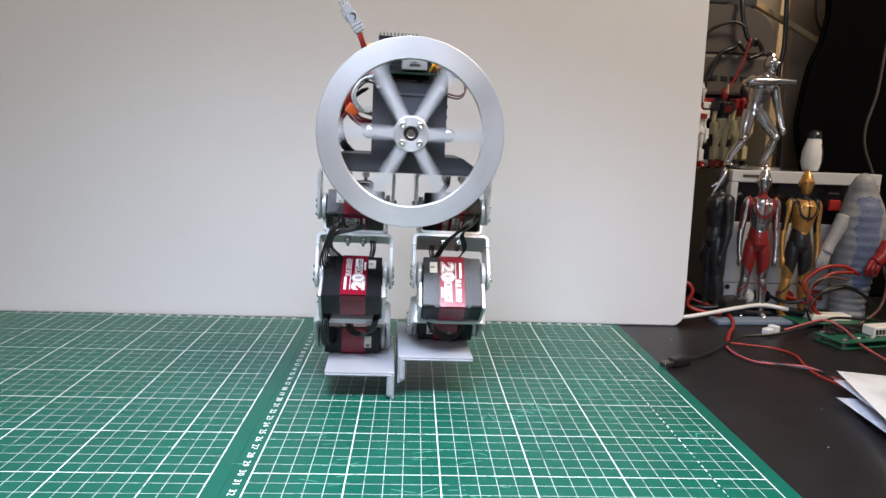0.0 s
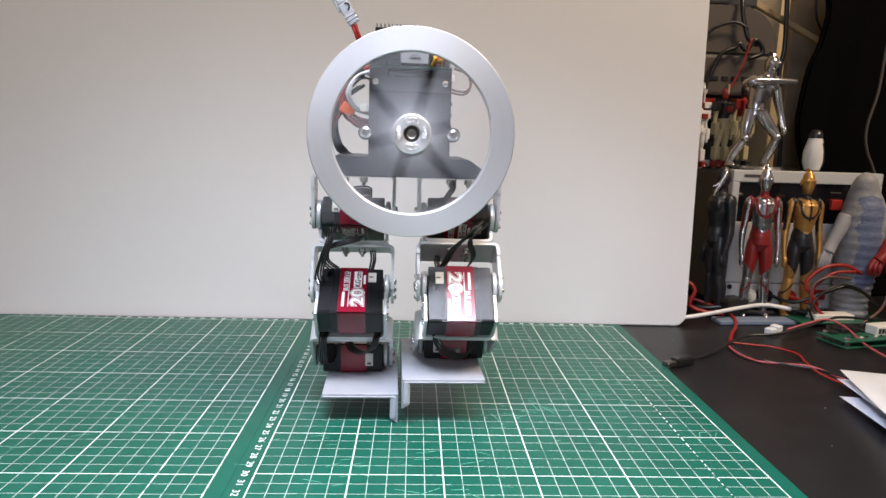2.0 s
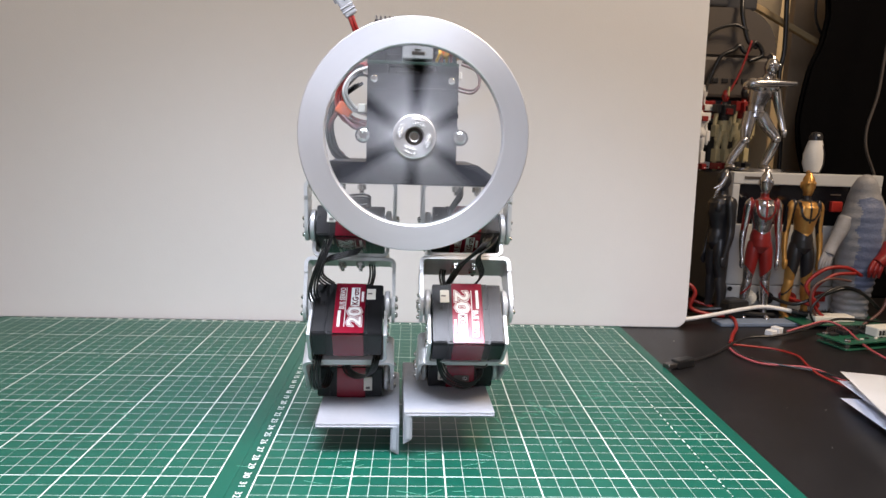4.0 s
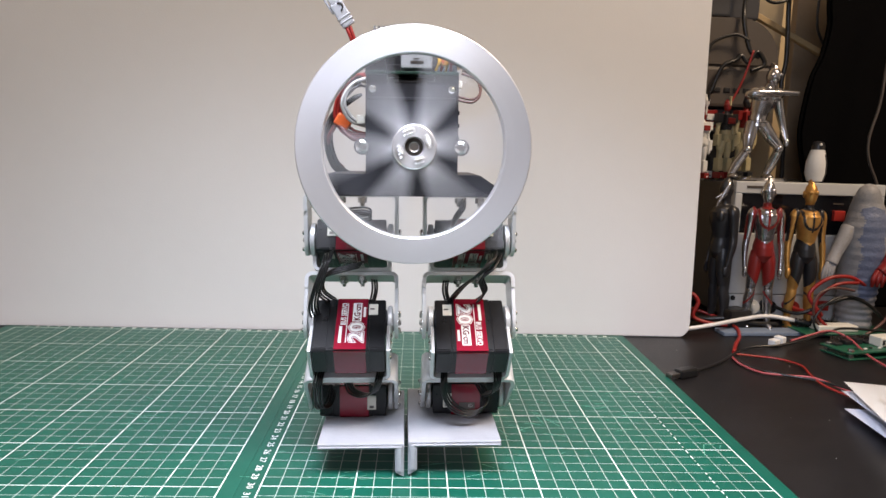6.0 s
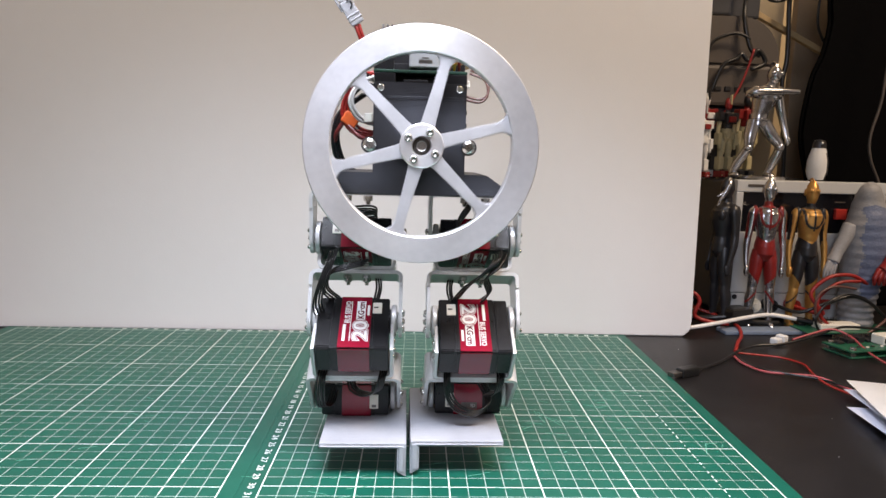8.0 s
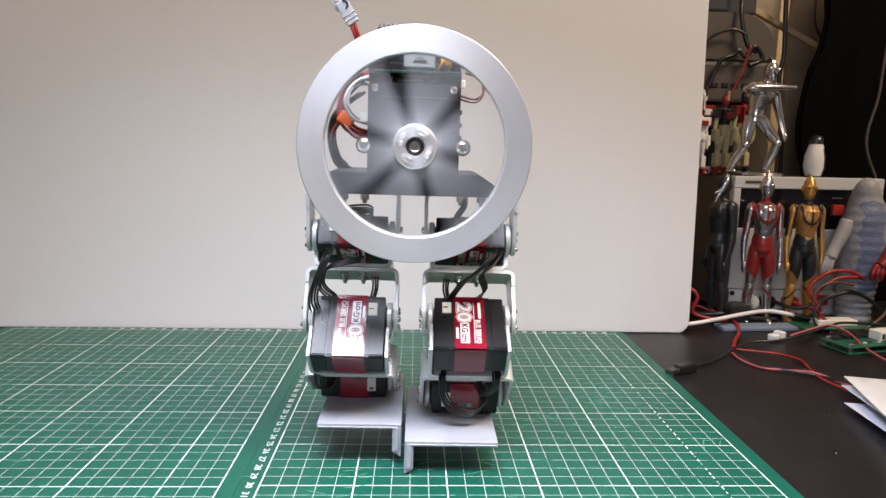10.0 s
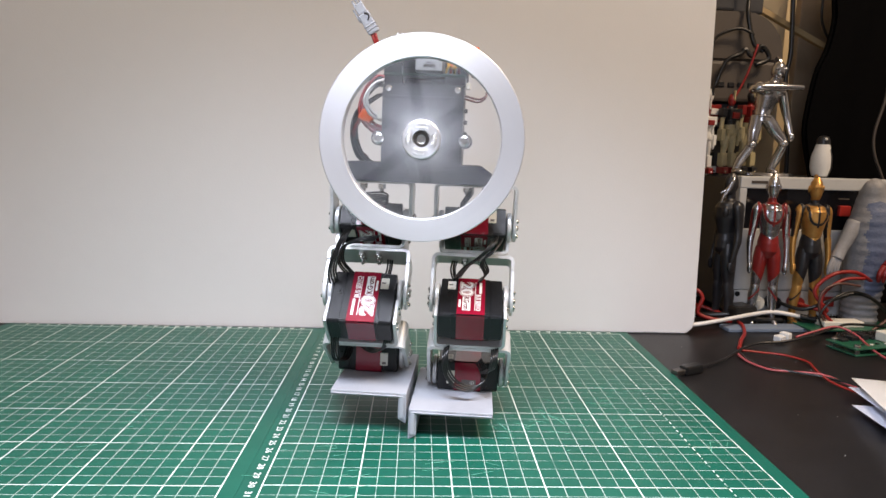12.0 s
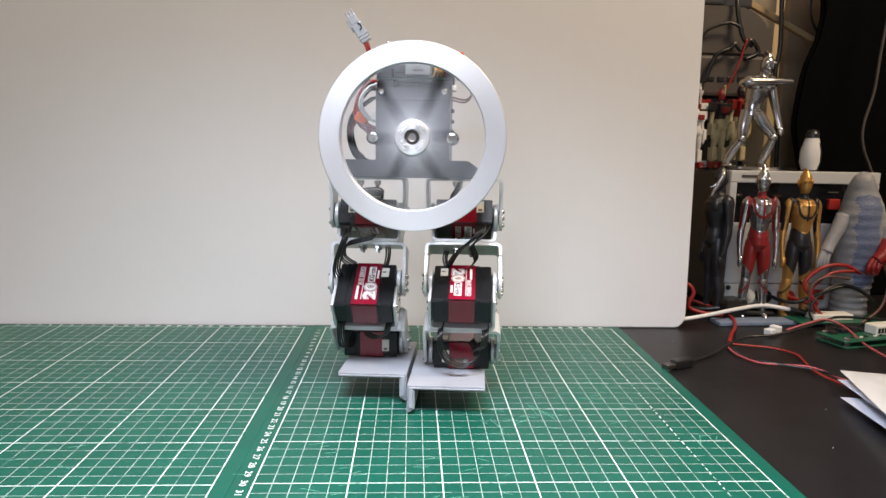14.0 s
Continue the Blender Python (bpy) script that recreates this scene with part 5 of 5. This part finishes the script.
for x, y, rz, w, d, z, lab in ((0.520, -0.030, 14, 0.090, 0.034, 0.004, "green circuit board with a white terminal block on the desk"), (0.530, 0.038, 3, 0.100, 0.040, 0.002, "green prototype board with rows of pins and wires")):
    board = thing("circuit_board", lab, "circuit board", pose(x, y, z, 0, 0, rz))
    bm = bmesh.new()
    add_box(bm, -w / 2, w / 2, -d / 2, d / 2, 0.0, 0.0016, 0.0003, 1)
    part("board", bm, M_PCB, board)
    for k in range(4):
        bm = bmesh.new()
        add_lathe(bm, [(0, -0.006), (0.0022, -0.006), (0.0022, 0.0), (0, 0.0)], 8, Matrix.Translation((w * (0.44 if k % 2 else -0.44), d * (0.4 if k > 1 else -0.4), 0)))
        part("stand_off", bm, M_STEEL, board, "metal stand-off")
    bm = bmesh.new()
    if y < 0:
        add_box(bm, 0.002, 0.040, -0.008, 0.006, 0.0016, 0.0110, 0.0008, 1)
        part("terminal_block", bm, M_CONN, board, "ivory terminal block")
    else:
        add_box(bm, -0.030, 0.014, -0.012, 0.004, 0.0016, 0.0075, 0.0006, 1)
        part("module", bm, M_CONN, board, "ivory strip connector")
    bm = bmesh.new()
    for k in range(6):
        add_box(bm, -w * 0.42 + k * 0.012, -w * 0.42 + k * 0.012 + 0.008, d * 0.15, d * 0.38, 0.0016, 0.004 + 0.0015 * (k % 3), 0.0003, 1)
    part("chips", bm, M_CHIP, board, "black chips")
    bm = bmesh.new()
    for k in range(24):
        add_box(bm, -w * 0.40 + k * w * 0.033, -w * 0.40 + k * w * 0.033 + 0.0008, d * 0.40, d * 0.42, 0.0016, 0.0085)
    part("pin_row", bm, M_STEEL, board, "row of tinned pins")
    if y < 0:
        bm = bmesh.new()
        add_box(bm, -w / 2 + 0.001, w / 2, -d / 2, d / 2, -0.0058, -0.0044, 0.0003, 1)
        part("board", bm, M_PCB, board, "lower green board of the stack")
        for k in range(2):
            bm = bmesh.new()
            add_lathe(bm, [(0, 0.0016), (0.0030, 0.0016), (0.0030, 0.0034), (0.0022, 0.0042), (0, 0.0042)], 6, Matrix.Translation((-w * 0.44, d * (0.36 if k else -0.38), 0)))
            part("nut", bm, M_STEEL, board, "bright nut on the stand-off")
        bm = bmesh.new()
        for k in range(9):
            add_box(bm, 0.0035 + k * 0.0040, 0.0060 + k * 0.0040, -0.0086, -0.0078, 0.0040, 0.0086, 0.0, 1)
        part("terminal_slots", bm, M_CHIP, board, "dark slots of the terminal block")
    for k in range(5):
        bm = bmesh.new()
        add_box(bm, -0.0016, 0.0016, -0.0010, 0.0010, 0.0016, 0.0028, 0.0003, 1, Matrix.Translation((-w * 0.30 + 0.0085 * k, -d * (0.22 + 0.06 * (k % 2)), 0)))
        part("chip_component", bm, M_CONN if k % 2 else M_CHIP, board)

# test leads piled before the power supply
cable("red_cable", [(0.486, 0.066, 0.022), (0.497, 0.040, 0.020), (0.505, 0.030, 0.020), (0.492, 0.034, 0.040), (0.510, 0.034, 0.058), (0.535, 0.036, 0.060), (0.556, 0.040, 0.050)], 0.0020, M_WIRE_RED, "red test lead looped before the power supply")
cable("red_cable", [(0.520, 0.030, 0.002), (0.502, 0.030, 0.018), (0.500, 0.032, 0.036), (0.520, 0.034, 0.052), (0.545, 0.036, 0.054)], 0.0017, M_WIRE_RED, "second red test lead")
cable("black_cable", [(0.474, 0.066, 0.020), (0.488, 0.044, 0.018), (0.512, 0.036, 0.030), (0.535, 0.034, 0.038), (0.556, 0.034, 0.032), (0.580, 0.040, 0.014)], 0.0020, M_WIRE, "black test lead looped before the power supply")
cable("black_cable", [(0.600, 0.03, 0.0), (0.588, 0.028, 0.040), (0.580, 0.026, 0.070), (0.592, 0.03, 0.095), (0.615, 0.04, 0.10)], 0.0030, M_WIRE, "thick black cable looped up")
cable("red_cable", [(0.512, 0.030, 0.0), (0.496, 0.028, 0.020), (0.497, 0.028, 0.040), (0.514, 0.030, 0.049), (0.540, 0.034, 0.046)], 0.0013, M_BROWN, "dark red wire in the pile of test leads")
cable("black_cable", [(0.500, 0.024, 0.002), (0.494, 0.024, 0.016), (0.508, 0.026, 0.034), (0.530, 0.030, 0.041), (0.552, 0.034, 0.036)], 0.0012, M_WIRE, "thin black wire in the pile of test leads")
cable("red_cable", [(0.545, 0.020, 0.0), (0.570, 0.024, 0.018), (0.578, 0.028, 0.045), (0.572, 0.030, 0.066), (0.582, 0.030, 0.090)], 0.0016, M_BROWN, "brown wire standing up beside the monster toy")
cable("black_cable", [(0.370, 0.08, 0.002), (0.395, 0.060, 0.006), (0.420, 0.050, 0.010), (0.440, 0.046, 0.006), (0.470, 0.05, 0.004)], 0.0028, M_WIRE, "black cable on the desk before the figures")
cable("red_cable", [(0.362, 0.075, 0.020), (0.376, 0.060, 0.034), (0.384, 0.055, 0.026), (0.380, 0.055, 0.010), (0.396, 0.050, 0.004), (0.420, 0.045, 0.003)], 0.0022, M_WIRE_RED, "red wire looped beside the board")
bm = bmesh.new()
add_box(bm, -0.014, 0.014, -0.012, 0.012, 0, 0.022, 0.004, 2, pose(0.425, 0.055, -0.002, 0, 0, 15))
tagged(part("black_adapter", bm, M_WIRE), "small black power adapter beside the figures", "adapter")
bm = bmesh.new()
add_box(bm, -0.06, 0.06, -0.010, 0.010, 0, 0.004, 0.001, 2, pose(0.458, 0.034, -0.002, 0, 0, 4))
tagged(part("blue_grey_tray", bm, M_TRAY), "low blue grey plastic tray on the desk", "tray")

# loose sheets of paper
for k, (x, y, rz, z, mt, lab) in enumerate(((0.413, -0.152, -17, 0.010, M_PAPER, "white sheet of paper on a small stack"), (0.404, -0.163, -9, 0.0055, M_PAPER2, "bluish white sheet under the top one"), (0.390, -0.189, -5, 0.0015, M_PAPER2, "bluish white sheet at the bottom of the stack"))):
    bm = bmesh.new()
    for i in range(11):
        for j in range(9):
            u, v = i / 10, j / 8
            curl = 0.004 * (1 - u) ** 2 * (0.4 + 0.6 * v) + 0.0015 * math.sin(3 * u + 2 * v + k)
            bm.verts.new((u * 0.21, -v * 0.297, curl))
    bm.verts.ensure_lookup_table()
    for i in range(10):
        for j in range(8):
            f = bm.faces.new((bm.verts[i * 9 + j], bm.verts[i * 9 + j + 1], bm.verts[(i + 1) * 9 + j + 1], bm.verts[(i + 1) * 9 + j]))
            f.smooth = True
    made = bmesh.ops.solidify(bm, geom=bm.faces[:], thickness=0.0003)
    tagged(part("paper_sheet", bm, mt, m=pose(x, y, z, 0, 0, rz)), lab, "paper", "paper stack")

# dust and crumbs on the black desk
bm = bmesh.new()
dust = random.Random(11)
for k in range(14):
    x, y, r = dust.uniform(0.31, 0.52), dust.uniform(-0.26, 0.02), dust.uniform(0.0001, 0.00026)
    add_box(bm, -r, r, -r * 0.7, r * 0.7, -0.0021, -0.0017, m=pose(x, y, 0, 0, 0, dust.uniform(0, 180)))
tagged(part("desk_dust", bm, M_PAPER), "pale dust specks on the black desk", "dust", kind="stuff")


# ---- what moves ----
# seconds; hip centre x, y, z; turn x, y, z; left thigh, left shank, right thigh, right shank from the vertical
GAIT = [
    (0, 0.0751, -0.1528, 0.1274, 0.4, 0.8, 2.3, 12.0, -18.3, 26.2, -35.1),
    (0.5, 0.0699, -0.1678, 0.1268, 0.1, -1.9, 2.2, 0.7, -24.0, 32.2, -27.0),
    (1, 0.0753, -0.1723, 0.1277, -0.9, -0.1, 0.9, 22.8, -33.1, 2.6, -17.2),
    (1.5, 0.0750, -0.1852, 0.1273, -1.0, -0.2, 1.3, 24.3, -20.8, -5.3, -20.7),
    (2, 0.0759, -0.1939, 0.1275, 0.4, 0.1, 1.9, 8.4, -19.6, 30.7, -33.7),
    (2.5, 0.0715, -0.2031, 0.1269, 0.6, -1.9, 2.3, 1.9, -22.8, 25.1, -19.3),
    (3, 0.0769, -0.2105, 0.1268, -0.0, -0.0, 1.2, 25.0, -31.6, 8.7, -20.6),
    (3.5, 0.0762, -0.2235, 0.1270, -0.5, -0.6, 1.3, 24.0, -21.0, -4.0, -20.5),
    (4, 0.0770, -0.2345, 0.1272, 0.2, 0.1, 1.5, 9.0, -19.6, 26.0, -31.0),
    (4.5, 0.0785, -0.2438, 0.1271, 0, 0.3, 1.4, 10.5, -18.4, 14.4, -21.0),
    (5, 0.0800, -0.2444, 0.1271, -0.2, 0.8, 1.4, 10.6, -18.2, 14.2, -21.2),
    (5.5, 0.0796, -0.2444, 0.1272, -0.3, 0.5, 1.4, 10.6, -18.2, 14.2, -21.3),
    (6, 0.0766, -0.2450, 0.1271, -0.5, -0.9, 1.1, 10.2, -18.8, 12.2, -20.9),
    (6.5, 0.0745, -0.2458, 0.1270, -0.2, -1.9, 1.4, 11.8, -19.7, 10.4, -20.5),
    (7, 0.0755, -0.2450, 0.1271, -0.0, -1.4, 1.2, 12.6, -19.8, 10.6, -20.6),
    (7.5, 0.0770, -0.2447, 0.1267, -0.4, -0.7, 1.4, 11.2, -19.6, 13.2, -21.0),
    (8, 0.0791, -0.2443, 0.1270, -0.4, 0.2, 1.1, 11.5, -18.6, 12.9, -21.2),
    (8.6, 0.0790, -0.2443, 0.1270, -0.3, 0.4, 1.1, 11.5, -18.6, 12.9, -21.2),
    (9.3, 0.0775, -0.2443, 0.1270, -0.2, 0.0, 1.0, 11.5, -18.8, 12.9, -21.2),
    (9.9, 0.0785, -0.2420, 0.1268, 0.4, 0.4, -0.1, 16.0, -32.0, 14.5, -19.0),
    (10.5, 0.0805, -0.2366, 0.1264, 0.8, 1.1, -1.7, 7.3, -24.0, 34.3, -24.0),
    (11, 0.0783, -0.2188, 0.1267, -1.7, -0.6, -4.2, 13.5, -15.1, 27.8, -33.5),
    (11.5, 0.0780, -0.2187, 0.1268, 0.0, -1.1, -5.2, 18.2, -29.5, -9.1, -20.0),
    (12, 0.0828, -0.1905, 0.1279, -1.0, 0.8, -5.2, 21.3, -27.8, 10.4, -10.7),
    (12.5, 0.0884, -0.1903, 0.1259, 0.1, 2.4, -6.1, 6.6, -23.3, 34.1, -29.2),
    (13, 0.0800, -0.1787, 0.1275, -0.8, -1.5, -5.6, 10.7, -15.5, -1.4, -24.7),
    (13.5, 0.0843, -0.1791, 0.1273, 1.4, -0.5, -6.8, 15.0, -37.1, -7.5, -18.7),
    (14, 0.0854, -0.1547, 0.1272, -1.7, -0.3, -5.3, 4.4, -24.0, 15.2, -13.4),
]
# flywheel: seconds, degrees a second, and where it is known the spoke angle
SPIN = [(0, 500, 0), (0.5, 2450, None), (1, 1500, None), (1.5, 520, 0), (2, 2300, None), (2.5, 1600, None), (3, 2450, None), (4.2, 1900, None), (5.5, 1900, None),
        (6, 1600, None), (6.5, 1800, None), (7, 2350, None), (7.5, 1050, 30), (8, 60, 15), (9, 1200, None), (10.5, 2300, None), (11, 2450, None), (11.5, 1900, None),
        (12, 2400, None), (12.5, 2400, None), (13, 1900, None), (13.5, 1300, None), (14, 2100, None)]


def blend(rows, t):
    """The values at t on a smooth curve through the rows."""
    i = max(k for k in range(len(rows)) if rows[k][0] <= t + 1e-9)
    i = min(i, len(rows) - 2)
    a, b = rows[i], rows[i + 1]
    s = (t - a[0]) / (b[0] - a[0])
    p, n = rows[max(i - 1, 0)], rows[min(i + 2, len(rows) - 1)]
    out = []
    for k in range(1, len(a)):
        ma = (b[k] - p[k]) / max(b[0] - p[0], 1e-6) * (b[0] - a[0])
        mb = (n[k] - a[k]) / max(n[0] - a[0], 1e-6) * (b[0] - a[0])
        if (b[k] - a[k]) * (a[k] - p[k]) <= 0:
            ma = 0
        if (n[k] - b[k]) * (b[k] - a[k]) <= 0:
            mb = 0
        out.append(a[k] * (2 * s ** 3 - 3 * s * s + 1) + ma * (s ** 3 - 2 * s * s + s) + b[k] * (3 * s * s - 2 * s ** 3) + mb * (s ** 3 - s * s))
    return out


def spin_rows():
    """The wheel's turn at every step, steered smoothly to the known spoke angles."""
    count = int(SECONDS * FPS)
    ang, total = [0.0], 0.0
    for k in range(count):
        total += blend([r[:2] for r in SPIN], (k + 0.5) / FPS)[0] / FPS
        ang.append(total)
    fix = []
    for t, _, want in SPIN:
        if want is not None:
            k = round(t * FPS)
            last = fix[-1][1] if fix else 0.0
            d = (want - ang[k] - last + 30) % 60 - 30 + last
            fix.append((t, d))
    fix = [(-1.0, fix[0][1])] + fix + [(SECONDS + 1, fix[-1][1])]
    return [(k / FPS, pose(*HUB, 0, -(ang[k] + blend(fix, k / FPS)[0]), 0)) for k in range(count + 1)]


def motions():
    body, legs = [], {(s, k): [] for s in (-1, 1) for k in range(3)}
    for k in range(int(SECONDS * 10) + 1):
        t = k / 10
        x, y, z, rx, ry, rz, *angles = blend(GAIT, t)
        body.append((t, pose(x, y, z - 0.0007, rx, ry, rz)))
        for s, (a, b) in ((-1, angles[:2]), (1, angles[2:])):
            knee = Vector((s * HX, -L_UP * math.sin(radians(a)), -L_UP * math.cos(radians(a))))
            ankle = knee + Vector((0, -L_LOW * math.sin(radians(b)), -L_LOW * math.cos(radians(b))))
            legs[s, 0].append((t, pose(s * HX, 0, 0, -a, 0, 0)))
            legs[s, 1].append((t, pose(*knee, -b, 0, 0)))
            legs[s, 2].append((t, pose(*ankle)))
    walk(robot, body)
    for (s, k), rows in legs.items():
        walk(LEGS[s][k], rows)
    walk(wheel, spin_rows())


motions()
